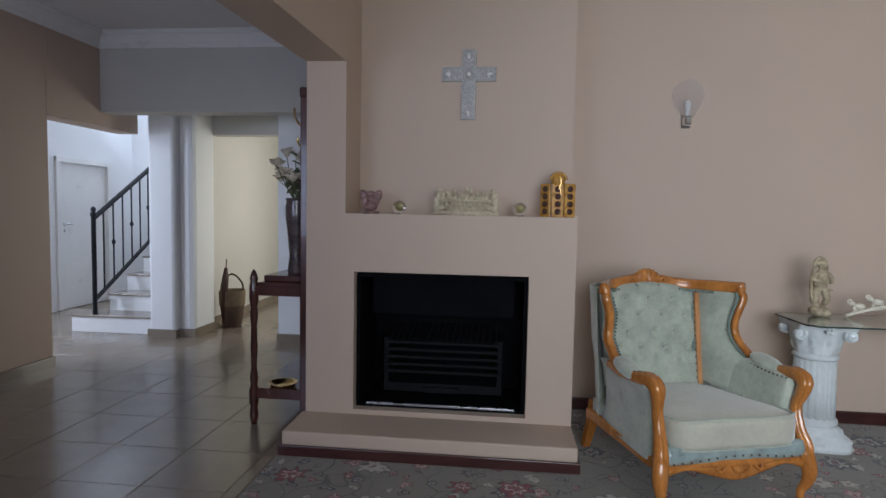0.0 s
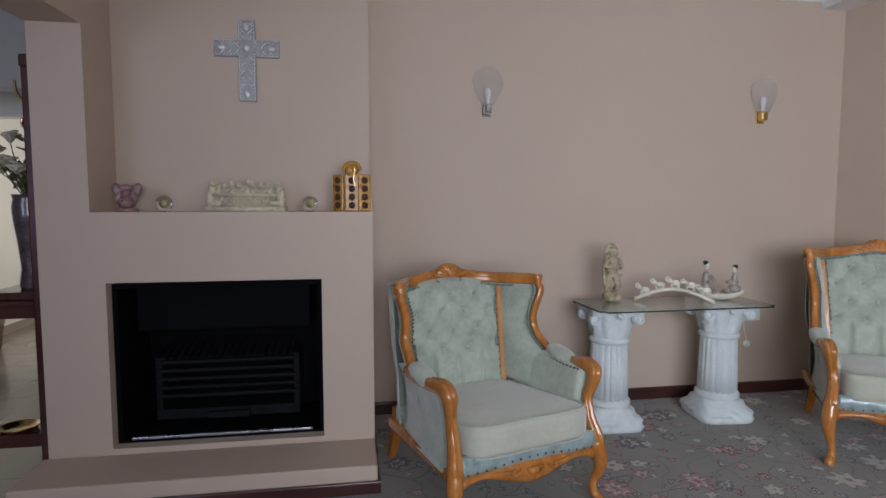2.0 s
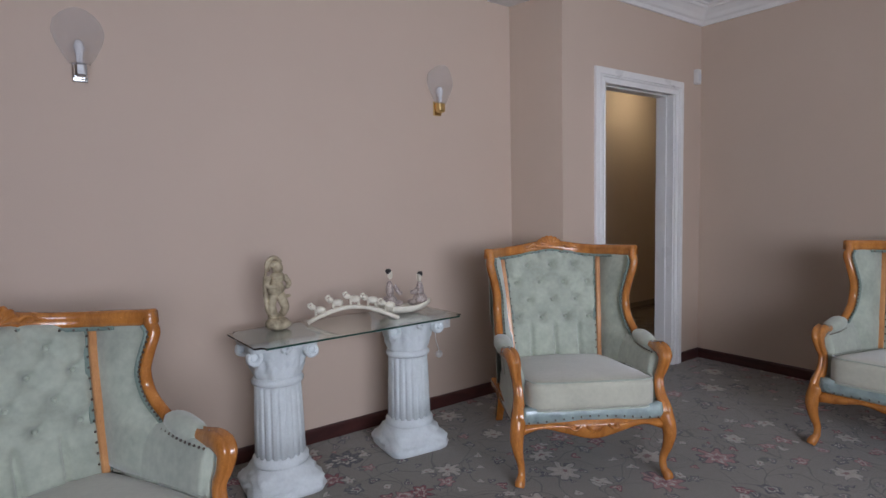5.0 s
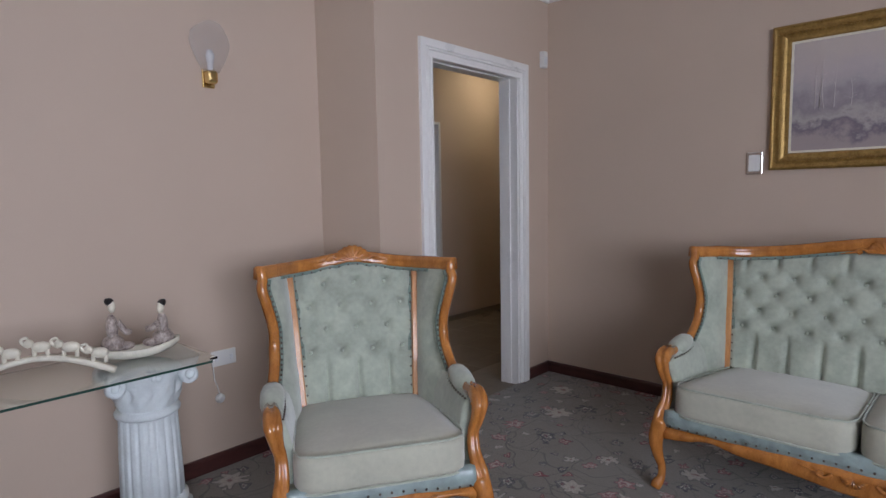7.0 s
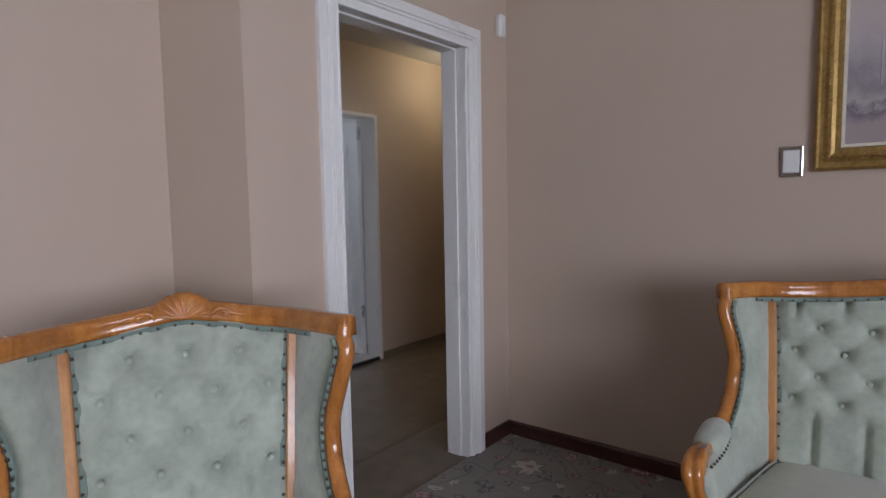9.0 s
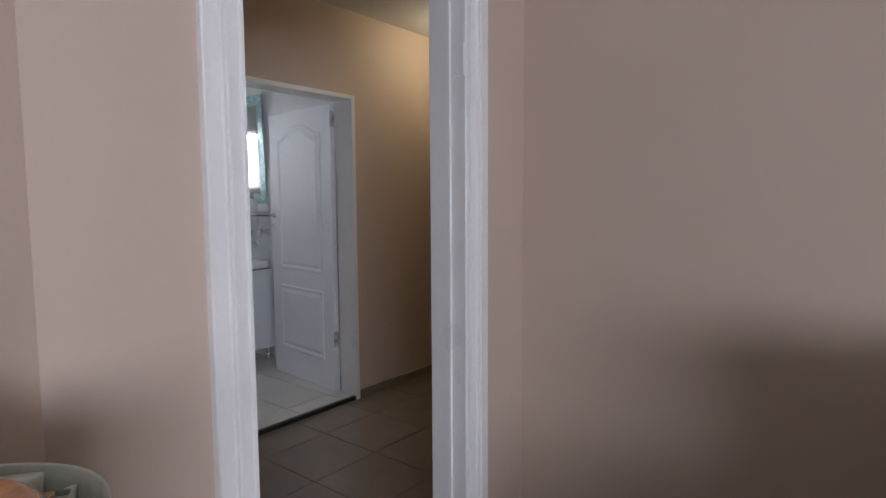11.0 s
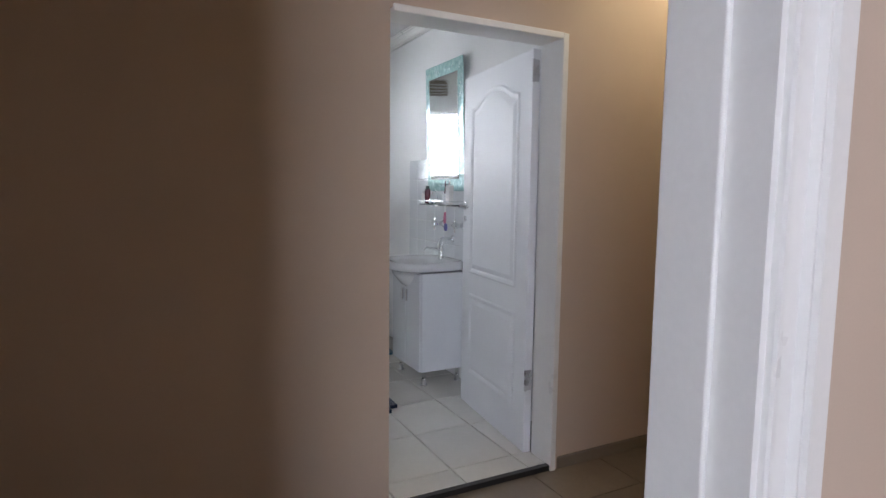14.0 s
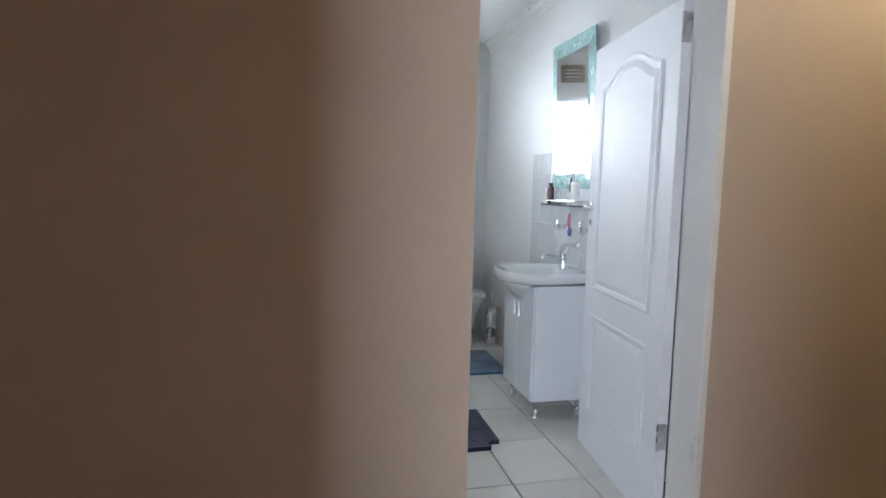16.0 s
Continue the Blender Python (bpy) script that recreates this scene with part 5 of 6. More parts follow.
part("fire_basket", boxes((-0.34, 0.34, 0.20, 0.44, 0.05, 0.10), (-0.34, -0.31, 0.20, 0.44, 0.10, 0.36), (0.31, 0.34, 0.20, 0.44, 0.10, 0.36), bev=0.004), FIREGRY, fi)
for k in range(5):
    part("grate_bar", boxes((-0.33, 0.33, 0.185, 0.215, 0.16 + 0.042 * k, 0.178 + 0.042 * k), bev=0.005), FIREGRY, fi)
for k in range(18):
    part("top_bar", moved(lathe([(0.007, 0), (0.007, 0.24)], 6), pose(-0.30 + 0.0353 * k, 0.20, 0.355, -78, 0, 0)), FIREGRY, fi)
part("ash_pan", boxes((-0.10, 0.10, 0.17, 0.20, 0.055, 0.085), bev=0.004), FIREGRY, fi)
part("front_lip", boxes((-0.41, 0.41, 0.062, 0.085, 0.0, 0.022), bev=0.003), STEEL, fi)


# ---------------------------------------------------------------- ornaments on the mantel ledge
ML = 1.218


def figure(pairs, m, name, material, label, category, group=""):
    ob = tagged(part(name, merge(*pairs), material, None, "", True), label, category, group)
    ob.matrix_world = m
    return ob


def blob(c, r, sc=(1, 1, 1), turn=(0, 0, 0), seg=9):
    return moved(ball((0, 0, 0), r, sc, seg), pose(*c, *turn))


an = [lathe([(0.050, 0), (0.050, 0.012), (0.042, 0.016), (0.0001, 0.017)], 20)]
an += [blob((0, 0, 0.045), 0.036, (1.1, 0.8, 0.9)), blob((0, -0.01, 0.085), 0.020, (1, 1, 1)), blob((-0.030, -0.005, 0.07), 0.020, (0.8, 0.6, 1.4), (0, 20, 0)), blob((0.030, -0.005, 0.07), 0.020, (0.8, 0.6, 1.4), (0, -20, 0))]
an += [moved(blob((0, 0, 0), 0.034, (0.7, 0.25, 1.2)), pose(s * 0.036, 0.012, 0.095, 0, s * 24, 0)) for s in (-1, 1)]
an += [blob((s * 0.014, -0.028, 0.055), 0.011) for s in (-1, 1)] + [blob((0.0, 0.004, 0.110), 0.024, (1.4, 0.6, 0.7))]
figure(an, pose(-1.118, 0.13, ML, 0, 0, 8), "angel_figurine", PINKISH, "small pink porcelain angel figurine on a dark base", "figurine")
for x in (-0.954, -0.294):
    g = thing("crystal_ball", pose(x, 0.12, ML), "clear crystal ball with a green-gold core", "ornament", "crystal balls on the mantel")
    part("globe", ball((0, 0, 0.038), 0.037, (1, 1, 1), 16), CRYSTAL, g, smooth=True)
    part("core", ball((0, 0, 0.040), 0.016, (1, 1, 1), 10), mat("green_gold_glass", (0.66, 0.62, 0.30), 0.2, 0.1, 20, 0.3, 0), g, "green-gold centre", True)
    part("foot", lathe([(0.018, 0), (0.018, 0.003), (0.010, 0.006)], 14), CRYSTAL, g)
random.seed(12)
pr = []


def solid(x0, x1, y0, y1, z0, z1):
    V = [(x, y, z) for x in (x0, x1) for y in (y0, y1) for z in (z0, z1)]
    return V, [(0, 1, 3, 2), (4, 6, 7, 5), (0, 4, 5, 1), (2, 3, 7, 6), (0, 2, 6, 4), (1, 5, 7, 3)]


pr += [solid(-0.178, 0.178, -0.048, 0.045, 0, 0.024), solid(-0.158, 0.158, -0.034, 0.02, 0.074, 0.086), solid(-0.125, 0.125, -0.012, 0.02, 0.024, 0.076)]
for k in range(9):
    x = -0.118 + 0.0295 * k
    pr.append(sweep([(x - 0.014, -0.034, 0.074, 0.8), (x - 0.007, -0.037, 0.050, 1), (x, -0.037, 0.044, 1), (x + 0.007, -0.037, 0.050, 1), (x + 0.014, -0.034, 0.074, 0.8)], ring(0.0055, 0.004, 6), 3))
for k in range(9):
    x = -0.136 + 0.034 * k + random.uniform(-0.004, 0.004)
    h = 0.128 + (0.016 if k == 4 else random.uniform(-0.010, 0.008))
    pr += [blob((x, 0.016, 0.096), 0.024, (0.8, 0.8, 1.25), (0, random.uniform(-24, 24), 0), 8), blob((x + random.uniform(-0.008, 0.008), 0.004, h), 0.0125, (0.9, 1, 1.2), seg=8)]
    pr.append(sweep([(x, -0.004, 0.112, 1), (x + random.uniform(-0.03, 0.03), -0.026, 0.092, 0.7)], ring(0.0075, None, 6), 1))
for s in (-1, 1):
    pr += [blob((s * 0.158, -0.016, 0.060), 0.026, (0.85, 0.9, 1.7)), blob((s * 0.152, -0.018, 0.104), 0.020, (0.9, 0.9, 1.1)), blob((s * 0.148, -0.022, 0.132), 0.0125), blob((s * 0.135, -0.030, 0.040), 0.018, (1.4, 0.9, 0.8))]
figure(pr, pose(-0.585, 0.12, ML), "supper_carving", IVORYP, "cream resin carving of figures seated at a table", "carving")
sx = thing("gold_screen", pose(-0.093, 0.12, ML, 0, 0, -12), "gold lacquer folding screen with dark round inlays", "ornament")
for k, (cx, w, rz, h) in enumerate(((-0.064, 0.060, -24, 0.178), (0.0, 0.070, 0, 0.190), (0.062, 0.060, 24, 0.178))):
    p_ = part("screen_panel", box(-w / 2, w / 2, -0.007, 0.007, 0, h, bev=0.005), GOLDWOOD, sx)
    p_.matrix_local = pose(cx, -0.012 if k != 1 else 0.0, 0, 0, 0, rz)
    for q in range(4):
        for s in (0,):
            part("inlay", moved(lathe([(0.0165, 0), (0.0165, 0.003), (0.011, 0.005), (0.006, 0.002), (0.0001, 0.004)], 14), pose(s, -0.0065, 0.030 + 0.040 * q, 90, 0, 0)), DKWOOD, p_, "dark round inlay")
part("arched_crown", merge(sweep([(-0.040, 0.0, 0.198, 1), (-0.030, 0.0, 0.222, 1.05), (0, 0.0, 0.234, 1.1), (0.030, 0.0, 0.222, 1.05), (0.040, 0.0, 0.198, 1)], ring(0.012, 0.010, 8), 5), blob((0, 0, 0.198), 0.036, (1, 0.16, 0.9))), GOLDWOOD, sx, "domed gold crown", True)
part("gilt_chain", merge(*[blob((0.012 + 0.004 * math.sin(k), -0.012, 0.205 - 0.010 * k), 0.0045, seg=5) for k in range(9)]), BRASS, sx)

# ---------------------------------------------------------------- ornaments on the glass top
st = [blob((0, 0, 0.030), 0.043, (1.05, 0.9, 0.75)), blob((0.012, -0.01, 0.022), 0.038, (1.0, 0.8, 0.6)), blob((0, 0, 0.062), 0.032, (1.1, 0.8, 0.28))]
st += [sweep([(-0.012, 0, 0.06, 1), (-0.018, 0.004, 0.11, 0.9), (-0.010, 0, 0.16, 1.1)], ring(0.018, 0.018, 9), 4), sweep([(0.016, -0.012, 0.07, 0.8), (0.024, -0.018, 0.10, 0.9), (0.012, -0.006, 0.16, 1.1)], ring(0.017, 0.017, 9), 4)]
st += [blob((0, 0, 0.185), 0.034, (1.0, 0.75, 1.25)), blob((0.004, -0.006, 0.235), 0.028, (1.05, 0.8, 1.0)), blob((0.004, -0.010, 0.275), 0.0215, (0.95, 1, 1.1)), blob((0.0, 0.002, 0.292), 0.026, (1.1, 1.0, 0.65))]
st += [sweep([(-0.030, -0.004, 0.240, 1), (-0.044, -0.01, 0.205, 0.9), (-0.018, -0.034, 0.195, 0.75)], ring(0.012, None, 8), 4), sweep([(0.034, -0.006, 0.240, 1), (0.042, -0.022, 0.205, 0.9), (0.022, -0.036, 0.190, 0.75)], ring(0.012, None, 8), 4)]
st += [sweep([(-0.036, 0.004, 0.262, 0.6), (-0.043, 0.006, 0.20, 0.8), (-0.034, 0.008, 0.10, 0.9), (-0.020, 0.01, 0.06, 0.7)], ring(0.011, 0.008, 7), 4), blob((0.030, -0.02, 0.148), 0.014, (1.4, 0.7, 0.6)), sweep([(-0.034, 0.0, 0.265, 0.8), (-0.030, 0, 0.305, 0.8), (0.0, 0.0, 0.322, 0.9), (0.026, 0, 0.300, 0.7)], ring(0.010, 0.012, 7), 4)]
figure(st, pose(1.358, 0.325, GT, 0, 0, 20) @ Matrix.Diagonal((1.25, 1.2, 1.0, 1)), "standing_statuette", STONEW, "aged cream carved statuette on a rounded stone base", "statuette")

br = []
arc_ = lambda t: (-0.235 + 0.47 * t, 0.0, 0.012 + 0.072 * math.sin(math.pi * t))
br.append(sweep([arc_(i / 16) for i in range(17)], [(-0.016, -0.011), (0.016, -0.011), (0.016, 0.007), (-0.016, 0.007)], 1))
for i in range(5):
    t = 0.10 + 0.19 * i
    x, _, z = arc_(t)
    br += [blob((x + 0.018, 0, z + 0.038), 0.020, (1.5, 0.8, 0.95), seg=8), blob((x - 0.018, 0, z + 0.052), 0.0145, (1.1, 0.9, 1.0), seg=8), blob((x - 0.010, -0.010, z + 0.052), 0.010, (0.8, 0.4, 1.1), seg=6)]
    br.append(sweep([(x - 0.018, 0, z + 0.040, 1), (x - 0.034, 0, z + 0.052, 1), (x - 0.040, 0, z + 0.066, 0.9), (x - 0.026, 0, z + 0.074, 0.8), (x - 0.018, 0, z + 0.064, 0.6)], ring(0.0065, None, 6), 3))
    for s in (-0.004, 0.036):
        br.append(sweep([(x + s, 0, z, 1), (x + s, 0, z + 0.03, 1)], ring(0.0075, None, 6), 1))
figure(br, pose(1.695, 0.240, GT, 0, 0, -27) @ Matrix.Scale(0.9, 4), "elephant_bridge", BONE, "ivory-coloured carving of animals crossing an arched bridge", "carving")

bo = thing("boat_group", pose(1.995, 0.275, GT, 0, 0, -12) @ Matrix.Diagonal((0.85, 0.95, 1.15, 1)), "ivory-coloured boat carrying two seated robed figurines", "figurine")


def hull(u, v):
    x = (u - 0.5) * 0.34
    w = 0.040 * (1 - (2 * u - 1) ** 4) + 0.004
    a = math.pi * v
    return (x, -math.cos(a) * w, 0.030 + 0.022 * (2 * u - 1) ** 2 - math.sin(a) * 0.030 * (1 - 0.5 * (2 * u - 1) ** 4))


part("hull", sheet(hull, 24, 10, (0, 0, 0.005)), BONE, bo, smooth=True)
for x, h, s, nm in ((-0.085, 0.0, 1, "boatman"), (0.105, -0.02, -1, "lady")):
    body = [blob((x, 0, 0.055), 0.036, (1.25, 0.9, 0.8)), blob((x, 0, 0.105 + h * 0.5), 0.028, (0.85, 0.75, 1.5)), sweep([(x + s * 0.02, -0.02, 0.125 + h, 1), (x + s * 0.045, -0.03, 0.095, 0.9), (x + s * 0.065, -0.015, 0.09, 0.7)], ring(0.012, None, 7), 4), blob((x + s * 0.045, 0, 0.045), 0.022, (1.7, 1.0, 0.6))]
    part("robed_figure", merge(*body), ROBE, bo, "seated figurine in a patterned robe", True)
    part("face", ball((x + s * 0.004, -0.002, 0.172 + h), 0.0165, (0.9, 0.95, 1.2), 9), BONE, bo, smooth=True)
    part("hair", merge(blob((x - s * 0.003, 0.002, 0.186 + h), 0.0165, (1.05, 1.05, 0.75), seg=8), blob((x - s * 0.012, 0.004, 0.188 + h), 0.010, seg=7)), BLACKP, bo, "black painted hair", True)

# ---------------------------------------------------------------- hall stand, vase and basket
hs = thing("hall_stand", pose(-1.455, 0.085, 0.0), "dark mahogany hall stand with turned posts and brass hooks", "hall stand")
turned = [(0.017, 0), (0.022, 0.03), (0.026, 0.06), (0.020, 0.10), (0.027, 0.13), (0.027, 0.20), (0.018, 0.23), (0.024, 0.27), (0.016, 0.33), (0.020, 0.45), (0.016, 0.57), (0.024, 0.64), (0.018, 0.67), (0.026, 0.72), (0.026, 0.80), (0.020, 0.82), (0.024, 0.84), (0.014, 0.875), (0.0001, 0.895)]
for y in (0.0, 0.86):
    part("front_post", lathe(turned, 16, (-0.32, y, 0)), MAHOG, hs, "turned post with pointed finial", True)
    part("back_post", boxes((-0.045, -0.002, y - 0.022, y + 0.022, 0, 1.88), bev=0.006), MAHOG, hs)
    part("top_rail", boxes((-0.30, -0.04, y - 0.014, y + 0.014, 0.745, 0.80), bev=0.004), MAHOG, hs)
    part("bottom_rail", boxes((-0.30, -0.04, y - 0.014, y + 0.014, 0.155, 0.215), bev=0.004), MAHOG, hs)
part("table_top", boxes((-0.29, -0.045, -0.02, 0.88, 0.80, 0.822), bev=0.005), MAHOG, hs)
part("glove_box", boxes((-0.27, -0.05, 0.02, 0.42, 0.822, 0.858), bev=0.006), MAHOG, hs)
part("front_rail", boxes((-0.335, -0.305, 0.02, 0.84, 0.745, 0.80), bev=0.004), MAHOG, hs)
part("shelf", boxes((-0.33, -0.045, 0.012, 0.848, 0.19, 0.21), bev=0.003), MAHOG, hs)
part("back_panel", boxes((-0.03, -0.008, 0.02, 0.84, 0.82, 1.84), bev=0.004), MAHOG, hs)
part("crest", boxes((-0.05, 0.0, -0.03, 0.89, 1.84, 1.90), bev=0.012), MAHOG, hs)
for y, z in ((0.05, 1.70), (0.05, 1.60), (0.8, 1.70), (0.8, 1.60)):
    part("coat_hook", sweep([(-0.045, y, z, 1), (-0.075, y, z + 0.01, 1), (-0.10, y, z + 0.05, 0.9), (-0.105, y, z + 0.10, 0.9)] if z > 1.65 else [(-0.045, y, z, 1), (-0.07, y, z - 0.01, 1), (-0.085, y, z + 0.015, 1), (-0.08, y, z + 0.035, 1)], ring(0.007, None, 7), 4), BRASS, hs, "brass coat hook", True)
tr = tagged(part("drip_tray", lathe([(0.05, 0.0), (0.07, 0.004), (0.078, 0.022), (0.084, 0.026), (0.078, 0.026), (0.066, 0.008), (0.0001, 0.006)], 28), BRASS, None, "", True), "round brass tray on the lower shelf", "tray")
tr.matrix_world = pose(-1.625, 0.14, 0.21)
va = thing("flower_vase", pose(-1.585, 0.24, 0.858), "tall dark banded vase with cream silk flowers", "vase")
part("vase", lathe([(0.045, 0), (0.050, 0.02), (0.040, 0.10), (0.048, 0.20), (0.062, 0.32), (0.066, 0.38), (0.058, 0.42), (0.064, 0.44), (0.052, 0.43), (0.03, 0.40), (0.0001, 0.39)], 26), VASEM, va, "dark patterned vase", True)
random.seed(21)
for k in range(17):
    a, e = random.uniform(0, 6.28), random.uniform(0.2, 1.2)
    r = random.uniform(0.05, 0.13)
    tip = (r * math.cos(a), r * math.sin(a), 0.44 + 0.04 + 0.24 * random.random())
    part("stem", sweep([(0, 0, 0.41, 1), (tip[0] * 0.4, tip[1] * 0.4, 0.48, 1), (*tip, 0.7)], ring(0.0035, None, 5), 4), LEAF, va)
    fl_ = []
    if k < 14:
        for q in range(7):
            t = q * 0.9 + random.random() * 0.4
            tl = random.uniform(25, 65)
            def petal(u, v, w=random.uniform(0.028, 0.042), l=random.uniform(0.05, 0.075)):
                return ((u - 0.5) * 2 * w * math.sin(math.pi * min(0.97, v * 0.9 + 0.08)), l * v, 0.012 * math.sin(math.pi * v) + 0.010 * (2 * u - 1) ** 2)
            fl_.append(moved(sheet(petal, 4, 5, (0, 0, 0.0012)), pose(*tip, 0, 0, math.degrees(t)) @ pose(0, 0, 0, tl, 0, 0)))
        part("blossom", merge(*fl_), PETAL, va, "cream silk blossom", True)
    for q in range(2):
        t = random.uniform(0, 360)
        z = random.uniform(0.42, tip[2] + 0.05)
        def leaf(u, v):
            return ((u - 0.5) * 0.036 * math.sin(math.pi * min(0.98, v + 0.03)), 0.085 * v, 0.02 * v * (1 - v) - 0.006 * abs(2 * u - 1))
        part("leaf", moved(sheet(leaf, 4, 6, (0, 0, 0.001)), pose(tip[0] * 0.6, tip[1] * 0.6, z, 0, 0, t) @ pose(0, 0, 0, random.uniform(-30, 55), 0, 0)), LEAF, va, smooth=True)
ba = thing("basket", pose(-3.185, 2.69, 0.0), "brown wicker basket with a hoop handle and rush band", "basket")
part("basket_body", lathe([(0.085, 0), (0.095, 0.02), (0.120, 0.20), (0.124, 0.28), (0.116, 0.28), (0.10, 0.10), (0.0001, 0.03)], 28, fn=lambda a, z: 1 + 0.012 * math.sin(22 * a + 160 * z)), WICKER, ba, smooth=True)
part("woven_band", lathe([(0.126, 0.22), (0.130, 0.24), (0.134, 0.36), (0.128, 0.38), (0.120, 0.36), (0.118, 0.24)], 28, fn=lambda a, z: 1 + 0.012 * math.sin(22 * a)), RUSH, ba, "rush band")
part("handle", sweep([(-0.12, 0, 0.34), (-0.105, 0, 0.46), (0, 0, 0.545), (0.105, 0, 0.46), (0.12, 0, 0.34)], ring(0.010, None, 7), 6), WICKER, ba, smooth=True)
um = thing("furled_umbrella", pose(-3.24, 2.58, 0.0, 0, 4, 0), "dark furled umbrella standing beside the basket", "umbrella")
part("canopy", lathe([(0.006, 0.05), (0.026, 0.25), (0.034, 0.50), (0.016, 0.62)], 12, fn=lambda a, z: 1 + 0.12 * math.cos(6 * a)), DKWOOD, um, smooth=True)
part("shaft", lathe([(0.006, 0.0), (0.006, 0.70), (0.0001, 0.72)], 8), DKWOOD, um)

# ---------------------------------------------------------------- passage lamp
pl = thing("ceiling_lamp", pose(6.05, 1.42, 2.5), "lit ceiling lamp with a warm bulb in the passage", "ceiling lamp")
part("ceiling_rose", lathe([(0.045, -0.018), (0.05, -0.01), (0.05, 0)], 20), TRIMW, pl)
part("lamp_holder", lathe([(0.014, -0.06), (0.018, -0.05), (0.018, -0.018)], 14), PLASTW, pl)
part("bulb", ball((0, 0, -0.09), 0.028, (1, 1, 1.25), 12), BULB, pl, "lit warm bulb", True).visible_shadow = False

# ---------------------------------------------------------------- bathroom
vy, vx = 3.37, 5.64
vn = thing("vanity_unit", pose(vx, vy, 0.008, 0, 0, -90), "white gloss basin cabinet with two doors on chrome feet", "vanity")
part("body", box(-0.225, 0.225, -0.335, -0.002, 0.10, 0.745, bev=0.003), GLOSSW, vn)
for s in (-1, 1):
    d_ = part("door", box(min(0.003 * s, 0.224 * s), max(0.003 * s, 0.224 * s), -0.353, -0.337, 0.105, 0.74, bev=0.003), GLOSSW, vn)
    part("handle", boxes((min(0.022 * s, 0.046 * s), max(0.022 * s, 0.046 * s), -0.366, -0.353, 0.545, 0.625), bev=0.004), CHROME, d_, "small chrome handle")
    for y in (-0.30, -0.05):
        part("foot", lathe([(0.024, 0), (0.024, 0.008), (0.014, 0.014), (0.014, 0.085), (0.022, 0.10)], 14, (s * 0.188, y, 0)), CHROME, vn, smooth=True)
ba_ = thing("basin", pose(vx, vy, 0.753, 0, 0, -90), "white ceramic washbasin with a rounded bowl", "basin")


def rim_(u, v):
    a = 2 * math.pi * u
    ca, sa = math.cos(a), math.sin(a)
    x = math.copysign(abs(ca) ** 0.45, ca) * 0.245
    y = math.copysign(abs(sa) ** 0.45, sa) * 0.215 - 0.217
    if sa < 0:
        y -= 0.055 * (1 - (x / 0.245) ** 2)
    prof = [(0.80, 0.004), (0.93, 0.010), (1.0, 0.018), (1.0, 0.058), (0.97, 0.070), (0.90, 0.066), (0.78, 0.055), (0.66, 0.02), (0.50, -0.035), (0.2, -0.055), (0.01, -0.06)]
    k = min(int(v * 10 + 1e-6), 9)
    f = v * 10 - k
    s, z = prof[k][0] + (prof[k + 1][0] - prof[k][0]) * f, prof[k][1] + (prof[k + 1][1] - prof[k][1]) * f
    cy = -0.217 - 0.02 * (1 - s)
    return (x * s, cy + (y + 0.217) * s, z)


part("bowl", sheet(rim_, 64, 20), CERAMIC, ba_, smooth=True)
part("bowl_underside", lathe([(0.0001, -0.13), (0.05, -0.125), (0.11, -0.09), (0.16, -0.03), (0.17, 0.0)], 30, (0, -0.27, 0)), CERAMIC, ba_, smooth=True)
part("drain", lathe([(0.022, -0.052), (0.022, -0.048), (0.0001, -0.047)], 16, (0, -0.22, 0)), CHROME, ba_)
tap = thing("basin_mixer", pose(vx - 0.075, vy + 0.02, 0.815, 0, 0, -90), "chrome single-lever basin mixer tap", "tap")
part("tap_body", lathe([(0.024, 0), (0.022, 0.01), (0.019, 0.07), (0.020, 0.085), (0.0001, 0.092)], 18), CHROME, tap, smooth=True)
part("spout", sweep([(0, 0, 0.055, 1), (0, -0.06, 0.075, 0.9), (0, -0.12, 0.078, 0.8), (0, -0.135, 0.062, 0.75)], ring(0.012, None, 9), 5), CHROME, tap, smooth=True)
part("lever", sweep([(0, 0, 0.09, 1), (0.0, 0.02, 0.12, 0.9), (0.0, 0.045, 0.145, 0.8)], ring(0.009, 0.006, 8), 4), CHROME, tap, smooth=True)
wt = thing("wall_mixer", pose(vx, vy - 0.02, 1.055, 0, 0, -90), "chrome wall taps with a swivel spout over the basin", "tap")
for s in (-1, 1):
    part("flange", lathe([(0.030, 0), (0.026, 0.008), (0.016, 0.02), (0.014, 0.05)], 18, (0, 0, 0)), CHROME, wt).matrix_local = pose(s * 0.15, 0, 0, 90, 0, 0)
    part("tap_head", merge(lathe([(0.016, 0.045), (0.020, 0.06), (0.020, 0.085), (0.0001, 0.09)], 16), sweep([(-0.045, 0, 0.075), (0.045, 0, 0.075)], ring(0.006, None, 7), 1), sweep([(0, -0.045, 0.075), (0, 0.045, 0.075)], ring(0.006, None, 7), 1)), CHROME, wt).matrix_local = pose(s * 0.15, 0, 0, 90, 0, 0)
part("spout", sweep([(0.0, -0.01, -0.10, 1), (0.0, -0.06, -0.095, 1), (0.02, -0.11, -0.10, 1), (0.03, -0.13, -0.13, 1), (0.03, -0.13, -0.17, 1)], ring(0.010, None, 8), 5), CHROME, wt, smooth=True)
part("spout_flange", lathe([(0.028, 0), (0.024, 0.010), (0.014, 0.02)], 16), CHROME, wt).matrix_local = pose(0, 0, -0.10, 90, 0, 0)
mi = thing("mirror", pose(vx - 0.004, 3.465, 1.285, 2.0, 0, -90), "tall mirror in an etched teal glass border", "mirror")
mw, mh = 0.275, 0.875
